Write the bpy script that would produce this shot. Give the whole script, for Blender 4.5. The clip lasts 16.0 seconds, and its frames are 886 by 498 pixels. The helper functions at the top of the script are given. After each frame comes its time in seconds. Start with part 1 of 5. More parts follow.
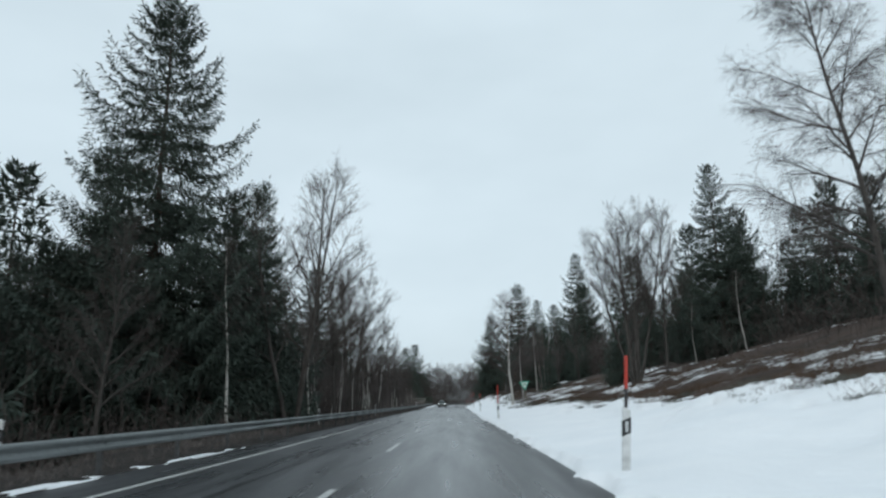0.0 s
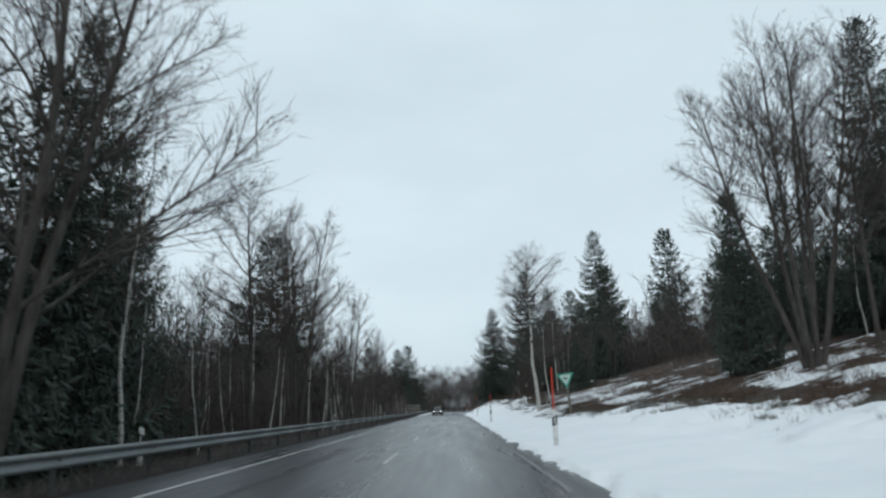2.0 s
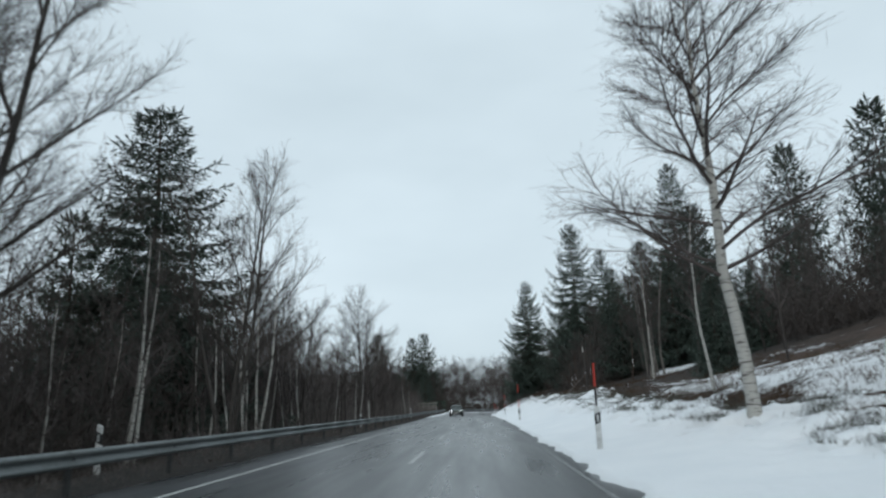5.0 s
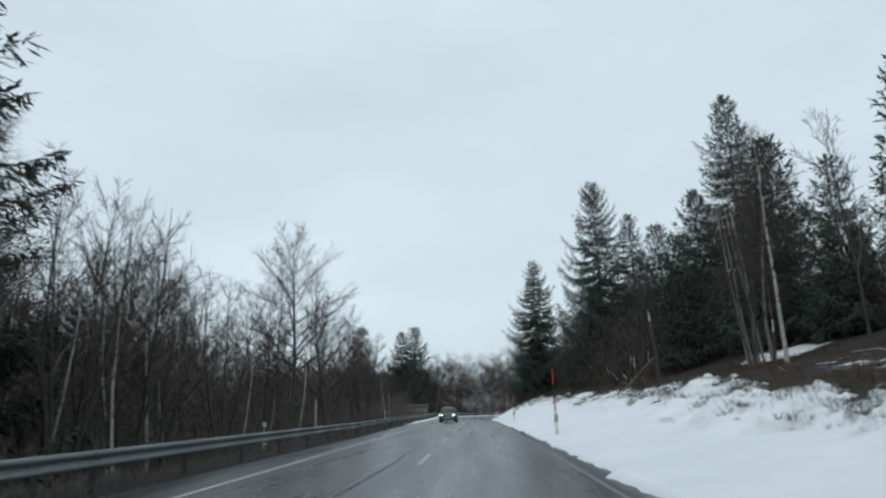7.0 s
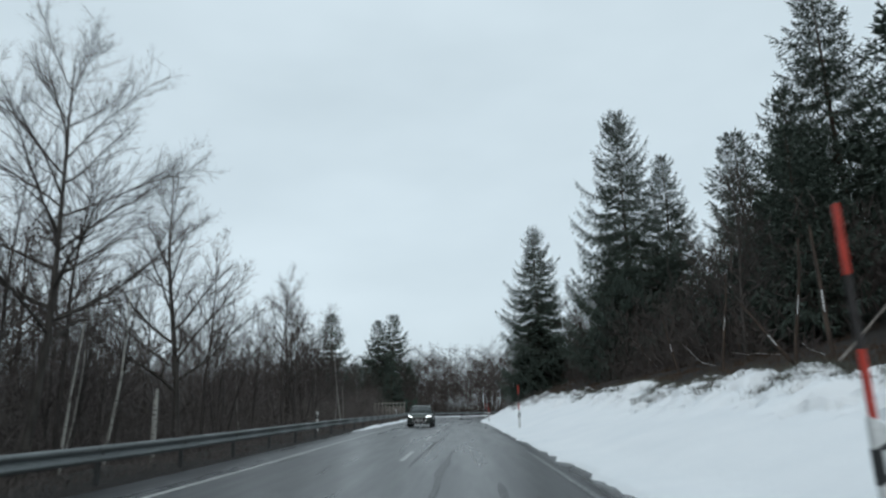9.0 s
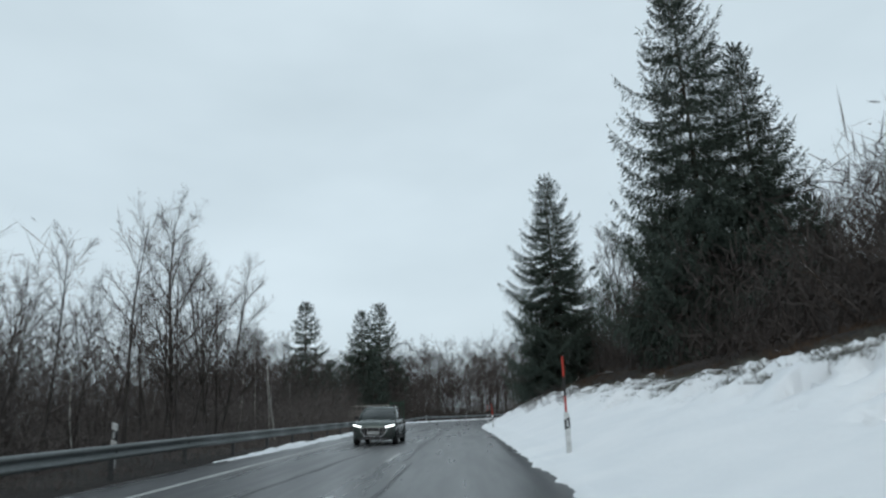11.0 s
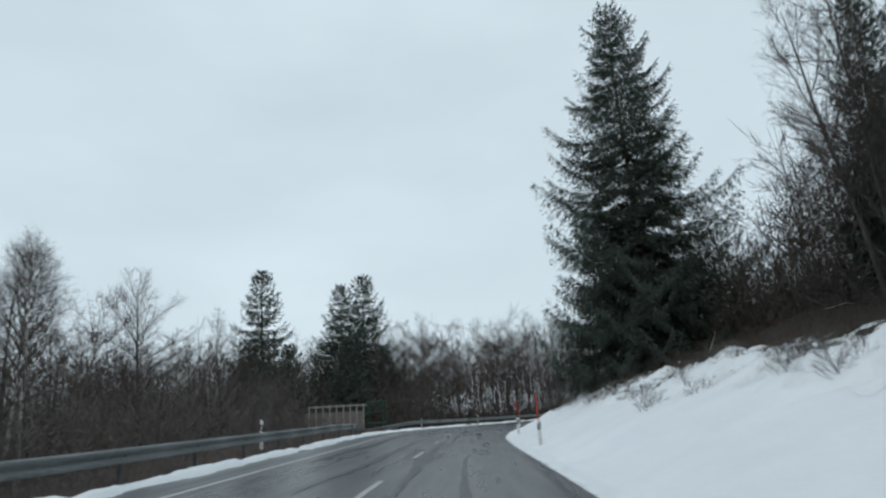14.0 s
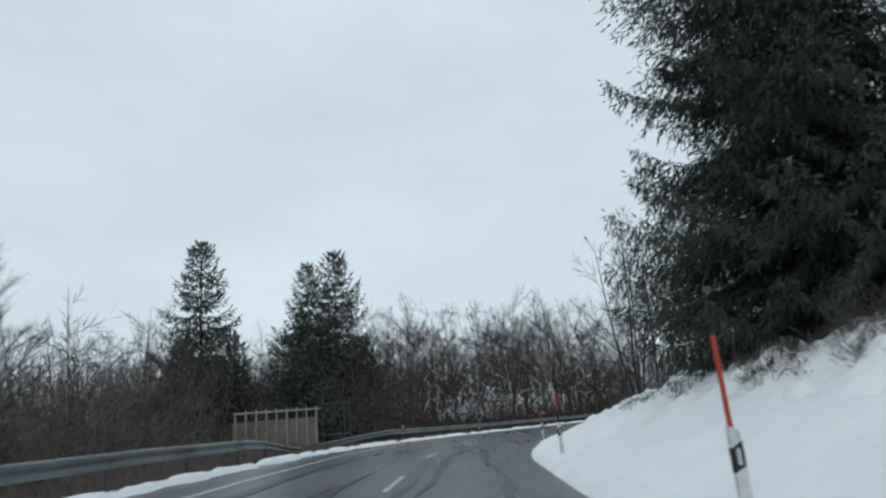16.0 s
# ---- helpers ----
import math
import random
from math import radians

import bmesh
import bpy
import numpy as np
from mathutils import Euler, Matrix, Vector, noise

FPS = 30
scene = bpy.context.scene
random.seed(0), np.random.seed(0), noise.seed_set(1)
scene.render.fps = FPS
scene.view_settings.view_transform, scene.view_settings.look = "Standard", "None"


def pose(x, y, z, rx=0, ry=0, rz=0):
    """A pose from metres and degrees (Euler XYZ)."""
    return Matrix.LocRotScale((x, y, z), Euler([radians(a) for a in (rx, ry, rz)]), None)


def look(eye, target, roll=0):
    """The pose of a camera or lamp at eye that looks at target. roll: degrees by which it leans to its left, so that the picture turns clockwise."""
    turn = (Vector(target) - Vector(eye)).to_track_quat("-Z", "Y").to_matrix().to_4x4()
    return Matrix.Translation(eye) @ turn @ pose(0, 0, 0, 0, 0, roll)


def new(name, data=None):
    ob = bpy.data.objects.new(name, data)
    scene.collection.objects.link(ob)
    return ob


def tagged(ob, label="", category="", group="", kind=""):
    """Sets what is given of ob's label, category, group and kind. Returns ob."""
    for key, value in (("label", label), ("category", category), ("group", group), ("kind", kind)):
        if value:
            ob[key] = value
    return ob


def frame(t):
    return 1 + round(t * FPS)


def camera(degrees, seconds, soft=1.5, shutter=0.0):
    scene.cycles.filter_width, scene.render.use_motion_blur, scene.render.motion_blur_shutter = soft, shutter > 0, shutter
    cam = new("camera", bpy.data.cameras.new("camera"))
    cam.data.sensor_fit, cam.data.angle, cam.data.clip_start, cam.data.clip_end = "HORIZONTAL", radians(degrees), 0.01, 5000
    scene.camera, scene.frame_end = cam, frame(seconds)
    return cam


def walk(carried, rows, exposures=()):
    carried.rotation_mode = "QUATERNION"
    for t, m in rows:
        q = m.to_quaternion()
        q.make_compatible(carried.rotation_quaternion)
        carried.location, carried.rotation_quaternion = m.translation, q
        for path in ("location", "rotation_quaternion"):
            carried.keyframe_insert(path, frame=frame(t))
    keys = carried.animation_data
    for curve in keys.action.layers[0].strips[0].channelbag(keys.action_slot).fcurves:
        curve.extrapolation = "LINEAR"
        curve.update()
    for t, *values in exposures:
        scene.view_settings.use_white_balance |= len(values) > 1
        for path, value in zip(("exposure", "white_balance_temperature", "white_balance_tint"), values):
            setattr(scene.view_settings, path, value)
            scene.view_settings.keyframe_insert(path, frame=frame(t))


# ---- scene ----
cam = camera(67.4, 16.0, soft=2.4, shutter=0.25)
# seconds, eye x y z, then tilt, lean and turn in degrees
ROWS = [
    (0.0, 0.271, -0.161, 1.250, 103.097, 1.267, 1.194),
    (0.5, 0.258, 6.395, 1.251, 103.000, 1.632, 1.271),
    (1.0, 0.223, 12.870, 1.256, 103.169, 1.977, 1.259),
    (1.5, 0.177, 19.269, 1.262, 103.435, 2.000, 1.071),
    (2.0, 0.133, 25.596, 1.271, 103.656, 2.034, 0.994),
    (2.5, 0.100, 31.857, 1.281, 103.597, 2.532, 1.013),
    (3.0, 0.086, 38.055, 1.293, 103.727, 2.646, 1.368),
    (3.5, 0.085, 44.196, 1.306, 103.731, 2.304, 2.218),
    (4.0, 0.090, 50.281, 1.319, 103.527, 2.251, 2.959),
    (6.5, -0.143, 79.998, 1.396, 103.798, 1.869, 2.929),
    (7.0, -0.212, 85.817, 1.411, 103.817, 1.878, 2.777),
    (7.5, -0.246, 91.598, 1.426, 103.753, 1.897, 2.463),
    (8.0, -0.229, 97.344, 1.440, 103.770, 1.746, 2.125),
    (8.5, -0.154, 103.055, 1.454, 103.662, 1.586, 1.784),
    (9.0, -0.027, 108.732, 1.466, 103.705, 1.605, 1.690),
    (11.5, 0.663, 136.606, 1.509, 103.967, 2.949, 2.019),
    (12.0, 0.680, 142.076, 1.513, 104.004, 3.319, 2.240),
    (12.5, 0.650, 147.508, 1.515, 104.011, 3.190, 2.361),
    (13.0, 0.589, 152.900, 1.515, 103.924, 3.164, 2.401),
    (13.5, 0.512, 158.251, 1.513, 103.987, 3.242, 2.553),
    (14.0, 0.435, 163.559, 1.508, 104.118, 3.393, 2.611),
    (14.5, 0.369, 168.820, 1.502, 104.298, 3.388, 2.452),
    (15.0, 0.320, 174.033, 1.492, 104.380, 3.804, 2.534),
    (15.5, 0.291, 179.192, 1.481, 104.413, 4.178, 2.582),
    (16.0, 0.281, 184.297, 1.467, 104.584, 4.496, 2.508),
]
walk(cam, [(t, pose(x, y, z, rx, ry, rz)) for t, x, y, z, rx, ry, rz in ROWS],
     exposures=[(0.0, 0.15), (4.0, 0.13), (7.0, 0.1), (9.0, 0.07), (16.0, 0.05)])

# ---- light: an overcast winter sky with a weak, wide sun ----
SUN_ELEV, SUN_TURN = radians(28), radians(160)
world = bpy.data.worlds.new("overcast_sky")
scene.world = world
world.use_nodes = True
wt = world.node_tree
wt.nodes.clear()
w_out = wt.nodes.new("ShaderNodeOutputWorld")
w_bg = wt.nodes.new("ShaderNodeBackground")
w_sky = wt.nodes.new("ShaderNodeTexSky")
w_sky.sky_type, w_sky.sun_disc = "NISHITA", False
w_sky.sun_elevation, w_sky.sun_rotation = SUN_ELEV, SUN_TURN
w_sky.dust_density, w_sky.air_density = 4.0, 1.0
w_co = wt.nodes.new("ShaderNodeTexCoord")
w_map = wt.nodes.new("ShaderNodeMapping")
w_map.inputs["Scale"].default_value = (1.2, 1.2, 3.0)
w_noise = wt.nodes.new("ShaderNodeTexNoise")
w_noise.inputs["Scale"].default_value, w_noise.inputs["Detail"].default_value = 1.6, 4.0
w_ramp = wt.nodes.new("ShaderNodeValToRGB")
w_ramp.color_ramp.elements[0].position, w_ramp.color_ramp.elements[0].color = 0.3, (5.65, 6.75, 7.4, 1)
w_ramp.color_ramp.elements[1].position, w_ramp.color_ramp.elements[1].color = 0.72, (6.75, 7.95, 8.65, 1)
w_mix = wt.nodes.new("ShaderNodeMixRGB")
w_mix.inputs[0].default_value = 0.94
wt.links.new(w_co.outputs["Generated"], w_map.inputs["Vector"])
wt.links.new(w_map.outputs[0], w_noise.inputs["Vector"])
wt.links.new(w_noise.outputs["Fac"], w_ramp.inputs[0])
wt.links.new(w_sky.outputs[0], w_mix.inputs[1])
wt.links.new(w_ramp.outputs[0], w_mix.inputs[2])
wt.links.new(w_mix.outputs[0], w_bg.inputs["Color"])
w_bg.inputs["Strength"].default_value = 0.1
wt.links.new(w_bg.outputs[0], w_out.inputs[0])
sun = new("sun", bpy.data.lights.new("sun", "SUN"))
sun.data.energy, sun.data.angle, sun.data.color = 0.5, radians(40), (1.0, 0.97, 0.93)
sun.matrix_world = look((0, 0, 50), (-math.sin(SUN_TURN) * -40, math.cos(SUN_TURN) * -40, 50 - 40 * math.tan(SUN_ELEV)))


# ---- materials ----
class Nodes:
    """A small helper that strings shader nodes together."""

    def __init__(self, name):
        self.m = bpy.data.materials.new(name)
        self.m.use_nodes = True
        self.t = self.m.node_tree
        self.b = self.t.nodes["Principled BSDF"]
        self.co = self.t.nodes.new("ShaderNodeTexCoord")

    def link(self, a, b):
        self.t.links.new(a, b)

    def mapped(self, scale, source="Object"):
        n = self.t.nodes.new("ShaderNodeMapping")
        n.inputs["Scale"].default_value = scale
        self.link(self.co.outputs[source], n.inputs["Vector"])
        return n.outputs[0]

    def noise(self, scale, detail=4.0, stretch=(1, 1, 1), rough=0.55, source="Object"):
        n = self.t.nodes.new("ShaderNodeTexNoise")
        n.inputs["Scale"].default_value, n.inputs["Detail"].default_value = scale, detail
        n.inputs["Roughness"].default_value = rough
        self.link(self.mapped(stretch, source), n.inputs["Vector"])
        return n.outputs["Fac"]

    def ramp(self, fac, *stops):
        n = self.t.nodes.new("ShaderNodeValToRGB")
        while len(n.color_ramp.elements) < len(stops):
            n.color_ramp.elements.new(0.5)
        for e, (p, c) in zip(n.color_ramp.elements, stops):
            e.position = p
            e.color = (*c, 1) if isinstance(c, tuple) else (c, c, c, 1)
        self.link(fac, n.inputs[0])
        return n.outputs[0]

    def mix(self, fac, a, b, blend="MIX"):
        n = self.t.nodes.new("ShaderNodeMixRGB")
        n.blend_type = blend
        for k, v in ((0, fac), (1, a), (2, b)):
            if isinstance(v, (int, float)):
                n.inputs[k].default_value = v if k == 0 else (v, v, v, 1)
            elif isinstance(v, tuple):
                n.inputs[k].default_value = (*v, 1)
            else:
                self.link(v, n.inputs[k])
        return n.outputs[0]

    def maths(self, op, a, b=0.0):
        n = self.t.nodes.new("ShaderNodeMath")
        n.operation = op
        for k, v in ((0, a), (1, b)):
            if isinstance(v, (int, float)):
                n.inputs[k].default_value = v
            else:
                self.link(v, n.inputs[k])
        return n.outputs[0]

    def bump(self, height, strength, distance):
        n = self.t.nodes.new("ShaderNodeBump")
        n.inputs["Strength"].default_value, n.inputs["Distance"].default_value = strength, distance
        self.link(height, n.inputs["Height"])
        self.link(n.outputs[0], self.b.inputs["Normal"])

    def done(self, color=None, rough=None, metal=None, spec=None):
        for key, v in (("Base Color", color), ("Roughness", rough), ("Metallic", metal), ("Specular IOR Level", spec)):
            if v is None:
                continue
            if isinstance(v, (int, float)):
                self.b.inputs[key].default_value = v
            elif isinstance(v, tuple):
                self.b.inputs[key].default_value = (*v, 1)
            else:
                self.link(v, self.b.inputs[key])
        return self.m


def plain(name, color, rough=0.6, metal=0.0, dirt=0.25, scale=6.0):
    """A painted or cast surface with fine grime."""
    n = Nodes(name)
    dark = tuple(c * (1 - dirt) * 0.9 for c in color)
    col = n.mix(n.ramp(n.noise(scale, 6), (0.35, 0.0), (0.7, 1.0)), dark, color)
    return n.done(col, n.ramp(n.noise(scale * 3, 3), (0.3, max(rough - 0.12, 0.03)), (0.7, min(rough + 0.12, 1.0))), metal)


def asphalt_material():
    n = Nodes("wet_asphalt")
    grain = n.noise(140, 3)
    broad = n.noise(0.35, 5, (1.0, 0.12, 1.0))
    patch = n.noise(0.8, 3, (1.0, 0.09, 1.0), 0.45)
    streak = n.noise(2.2, 4, (1.0, 0.06, 1.0))
    base = n.mix(n.ramp(broad, (0.35, 0.0), (0.65, 1.0)), (0.03, 0.032, 0.035), (0.055, 0.058, 0.062))
    base = n.mix(n.ramp(grain, (0.35, 0.0), (0.75, 0.45)), base, (0.11, 0.115, 0.12))
    wet = n.ramp(n.mix(0.5, patch, streak), (0.38, 0.0), (0.64, 1.0))
    base = n.mix(n.maths("MULTIPLY", wet, 0.5), base, (0.02, 0.022, 0.025))
    n.bump(n.mix(0.25, grain, n.noise(40, 3)), 0.12, 0.004)
    rough = n.ramp(wet, (0.0, 0.38), (1.0, 0.23))
    return n.done(base, rough, None, 0.5)


def snow_material():
    n = Nodes("old_snow")
    broad, fine, tiny = n.noise(0.5, 5), n.noise(5, 6), n.noise(60, 3)
    col = n.mix(n.ramp(broad, (0.3, 0.0), (0.7, 1.0)), (0.84, 0.87, 0.9), (0.91, 0.93, 0.95))
    col = n.mix(n.ramp(n.noise(3.0, 8, (1, 1, 1), 0.7), (0.68, 0.0), (0.8, 0.35)), col, (0.5, 0.47, 0.43))
    n.bump(n.mix(0.3, fine, n.mix(0.4, broad, tiny)), 0.6, 0.09)
    n.b.inputs["Subsurface Weight"].default_value = 0.0
    return n.done(col, 0.65, None, 0.25)


def ground_material():
    """Heath and leaf litter with leftover snow where the attribute lets it lie."""
    n = Nodes("winter_heath")
    clump = n.noise(0.45, 6, (1, 1, 1), 0.65)
    fine = n.noise(7, 7, (1, 1, 1), 0.7)
    twigs = n.noise(35, 4, (1, 1, 1), 0.7)
    col = n.mix(n.ramp(clump, (0.35, 0.0), (0.65, 1.0)), (0.03, 0.022, 0.019), (0.1, 0.066, 0.053))
    col = n.mix(n.ramp(fine, (0.4, 0.0), (0.7, 0.8)), col, (0.045, 0.035, 0.026))
    col = n.mix(n.ramp(twigs, (0.5, 0.0), (0.75, 0.45)), col, (0.085, 0.062, 0.048))
    litter = n.t.nodes.new("ShaderNodeAttribute")
    litter.attribute_name = "leaf_litter"
    leaf = n.mix(n.ramp(fine, (0.4, 0.0), (0.65, 1.0)), (0.022, 0.021, 0.02), (0.052, 0.044, 0.039))
    col = n.mix(litter.outputs["Fac"], col, leaf)
    att = n.t.nodes.new("ShaderNodeAttribute")
    att.attribute_name = "snow_cover"
    lie = n.mix(0.28, n.noise(0.3, 6, (0.75, 0.5, 1.0), 0.6), n.noise(2.5, 6, (1, 1, 1), 0.7))
    lie = n.maths("ADD", lie, att.outputs["Fac"])
    mask = n.ramp(lie, (0.615, 0.0), (0.645, 1.0))
    col = n.mix(mask, col, (0.84, 0.86, 0.88))
    n.bump(n.mix(0.5, n.mix(0.5, fine, twigs), mask), 0.9, 0.12)
    return n.done(col, 0.85, None, 0.2)


def bark_material(name, light, dark, scale=9.0):
    n = Nodes(name)
    ridge = n.noise(scale, 6, (1, 1, 0.18), 0.7)
    col = n.mix(n.ramp(ridge, (0.35, 0.0), (0.65, 1.0)), dark, light)
    col = n.mix(n.ramp(n.noise(1.3, 4), (0.5, 0.0), (0.7, 0.5)), col, tuple(c * 0.6 + 0.02 for c in light))
    n.bump(ridge, 0.8, 0.03)
    return n.done(col, 0.9, None, 0.2)


def birch_material():
    n = Nodes("birch_bark")
    bands = n.noise(3.0, 5, (1.2, 1.2, 5.0), 0.7)
    blot = n.noise(1.1, 5, (1, 1, 0.8), 0.7)
    col = n.mix(n.ramp(bands, (0.52, 0.0), (0.62, 1.0)), (0.46, 0.45, 0.42), (0.06, 0.052, 0.048))
    col = n.mix(n.ramp(blot, (0.56, 0.0), (0.7, 0.7)), col, (0.14, 0.13, 0.12))
    n.bump(bands, 0.4, 0.02)
    return n.done(col, 0.75, None, 0.3)


def needle_material(name, a, b):
    n = Nodes(name)
    geo = n.t.nodes.new("ShaderNodeNewGeometry")
    info = n.t.nodes.new("ShaderNodeObjectInfo")
    col = n.mix(geo.outputs["Random Per Island"], a, b)
    col = n.mix(n.maths("MULTIPLY", info.outputs["Random"], 0.35), col, tuple(c * 0.6 for c in a))
    col = n.mix(n.ramp(n.noise(0.7, 4), (0.45, 0.0), (0.7, 0.5)), col, tuple(c * 0.7 for c in b))
    return n.done(col, 0.8, None, 0.2)


def twig_material(name, a, b):
    n = Nodes(name)
    geo = n.t.nodes.new("ShaderNodeNewGeometry")
    col = n.mix(geo.outputs["Random Per Island"], a, b)
    col = n.mix(n.ramp(n.noise(2.0, 4), (0.4, 0.0), (0.7, 0.6)), col, tuple(c * 0.75 for c in a))
    return n.done(col, 0.85, None, 0.2)


def steel_material():
    n = Nodes("weathered_zinc_steel")
    spangle = n.noise(9, 5)
    run = n.noise(3.0, 6, (1, 0.4, 4.0), 0.65)
    col = n.mix(n.ramp(spangle, (0.3, 0.0), (0.7, 1.0)), (0.14, 0.156, 0.158), (0.21, 0.23, 0.233))
    col = n.mix(n.ramp(run, (0.54, 0.0), (0.75, 0.4)), col, (0.08, 0.088, 0.088))
    n.bump(run, 0.15, 0.01)
    return n.done(col, n.ramp(spangle, (0.3, 0.42), (0.7, 0.62)), 0.35)


def paint_line_material(name="worn_road_paint", worn=(0.5, 0.68, 0.75)):
    n = Nodes(name)
    wear = n.noise(14, 7, (1, 0.5, 1), 0.7)
    col = n.mix(n.ramp(wear, (worn[0], 0.0), (worn[1], worn[2])), (0.46, 0.47, 0.46), (0.1, 0.105, 0.11))
    return n.done(col, 0.45)


def timber_material(name, a, b):
    n = Nodes(name)
    grain = n.noise(6, 6, (5.0, 5.0, 0.5), 0.7)
    col = n.mix(n.ramp(grain, (0.35, 0.0), (0.65, 1.0)), a, b)
    col = n.mix(n.ramp(n.noise(1.2, 4), (0.45, 0.0), (0.7, 0.5)), col, tuple(c * 0.6 for c in a))
    n.bump(grain, 0.4, 0.01)
    return n.done(col, 0.85)


ASPHALT, SNOW, HEATH = asphalt_material(), snow_material(), ground_material()
BARK = bark_material("spruce_bark", (0.1, 0.075, 0.06), (0.035, 0.028, 0.024))
BARK_GREY = bark_material("grey_bark", (0.1, 0.092, 0.085), (0.04, 0.036, 0.033), 7.0)
BIRCH = birch_material()
NEEDLES = needle_material("spruce_needles", (0.05, 0.068, 0.057), (0.076, 0.1, 0.083))
TWIGS = twig_material("bare_twigs", (0.065, 0.055, 0.052), (0.11, 0.092, 0.086))
# A lighter copy of TWIGS; distance haze is put into its colour.
TWIGS_FAR = twig_material("hazel_grey_twigs", (0.075, 0.065, 0.063), (0.125, 0.107, 0.102))
BARK_MID = bark_material("brown_grey_bark", (0.085, 0.076, 0.071), (0.04, 0.035, 0.033))
GRASS = twig_material("dead_heather", (0.055, 0.036, 0.026), (0.13, 0.088, 0.06))
STEEL, LINE = steel_material(), paint_line_material()
LINE_FAINT = paint_line_material("nearly_gone_road_paint", (0.22, 0.5, 0.96))
POST_STEEL = plain("dull_dark_steel", (0.07, 0.075, 0.078), 0.6, 0.2, 0.4)
POST_WHITE = plain("white_post_plastic", (0.72, 0.74, 0.74), 0.45, 0, 0.3)
POST_BLACK = plain("black_post_plastic", (0.02, 0.021, 0.023), 0.5)
REFLECT = plain("reflector", (0.62, 0.65, 0.66), 0.2, 0.0, 0.1)
POLE_RED = plain("red_pole_paint", (0.55, 0.05, 0.03), 0.45, 0, 0.25)
POLE_DARK = plain("dark_pole_paint", (0.025, 0.022, 0.022), 0.5)
SIGN_GREEN = plain("sign_green", (0.03, 0.3, 0.2), 0.4, 0, 0.15)
SIGN_WHITE = plain("sign_pale_green", (0.5, 0.66, 0.6), 0.4, 0, 0.15)
BLACK = plain("black_paint", (0.02, 0.02, 0.02), 0.5)
TIMBER_POST = timber_material("old_timber", (0.1, 0.085, 0.07), (0.22, 0.19, 0.16))
TIMBER_BOARD = timber_material("dull_boards", (0.15, 0.14, 0.125), (0.25, 0.24, 0.22))
TIMBER_GREY = timber_material("grey_boards", (0.27, 0.26, 0.235), (0.43, 0.42, 0.39))


# ---- small building helpers ----
def mesh_of(name, verts, faces, material, smooth=False):
    me = bpy.data.meshes.new(name)
    me.from_pydata([tuple(v) for v in verts], [], faces)
    me.materials.append(material)
    if smooth:
        me.polygons.foreach_set("use_smooth", [True] * len(me.polygons))
    me.update()
    return me


def quick_mesh(name, verts, faces, material, smooth=False):
    """A mesh from arrays of vertices and of equal-sided faces."""
    verts, faces = np.asarray(verts, dtype=np.float32), np.asarray(faces, dtype=np.int32)
    me = bpy.data.meshes.new(name)
    k = faces.shape[1]
    me.vertices.add(len(verts))
    me.vertices.foreach_set("co", verts.ravel())
    me.loops.add(faces.size)
    me.loops.foreach_set("vertex_index", faces.ravel())
    me.polygons.add(len(faces))
    me.polygons.foreach_set("loop_start", np.arange(0, faces.size, k, dtype=np.int32))
    me.polygons.foreach_set("use_smooth", np.full(len(faces), smooth))
    me.materials.append(material)
    me.update(calc_edges=True)
    return me


def part(name, data, material, parent, label=""):
    """One mesh object under a thing or part; data is a bmesh or a mesh."""
    if isinstance(data, bmesh.types.BMesh):
        me = bpy.data.meshes.new(name)
        data.to_mesh(me)
        data.free()
        me.materials.append(material)
    else:
        me = data
    ob = new(name, me)
    ob.parent = parent
    return tagged(ob, label) if label else ob


def box(bm, x0, x1, y0, y1, z0, z1, bevel=0.0):
    r = bmesh.ops.create_cube(bm, size=1)
    vs = r["verts"]
    for v in vs:
        v.co = Vector(((x0 + x1) / 2 + v.co.x * (x1 - x0), (y0 + y1) / 2 + v.co.y * (y1 - y0), (z0 + z1) / 2 + v.co.z * (z1 - z0)))
    if bevel:
        es = {e for v in vs for e in v.link_edges}
        bmesh.ops.bevel(bm, geom=list(es), offset=bevel, segments=2, affect="EDGES")
    return bm


def tube(bm, path, radii, sides=8, caps=True):
    """A round tube through the points of a path."""
    rings = []
    for i, p in enumerate(path):
        a, b = Vector(path[max(i - 1, 0)]), Vector(path[min(i + 1, len(path) - 1)])
        way = (b - a).normalized()
        side = way.orthogonal().normalized()
        up = way.cross(side)
        r = radii[i] if isinstance(radii, (list, tuple)) else radii
        rings.append([bm.verts.new(Vector(p) + r * (math.cos(k * math.tau / sides) * side + math.sin(k * math.tau / sides) * up)) for k in range(sides)])
    for r0, r1 in zip(rings, rings[1:]):
        for k in range(sides):
            bm.faces.new((r0[k], r0[(k + 1) % sides], r1[(k + 1) % sides], r1[k]))
    if caps:
        bm.faces.new(rings[0][::-1])
        bm.faces.new(rings[-1])
    return bm


def smoothstep(a, b, x):
    u = np.clip((np.asarray(x, dtype=float) - a) / (b - a), 0, 1)
    return u * u * (3 - 2 * u)


def ripple(x, y, scale, seed=0.0):
    """Cheap smooth noise between about -1 and 1 for whole arrays."""
    x, y = np.asarray(x, float) / scale, np.asarray(y, float) / scale
    r = np.zeros(np.broadcast(x, y).shape)
    for k, (fx, fy, ph) in enumerate(((1.0, 0.37, 0.3), (-0.53, 1.13, 1.7), (1.71, -1.37, 4.1), (2.3, 2.9, 2.2), (-4.1, 3.3, 5.9), (5.7, 6.1, 0.9))):
        r += np.sin(fx * x + fy * y + ph + seed * (k + 1.3)) / (1 + 0.5 * k)
    return r / 2.2


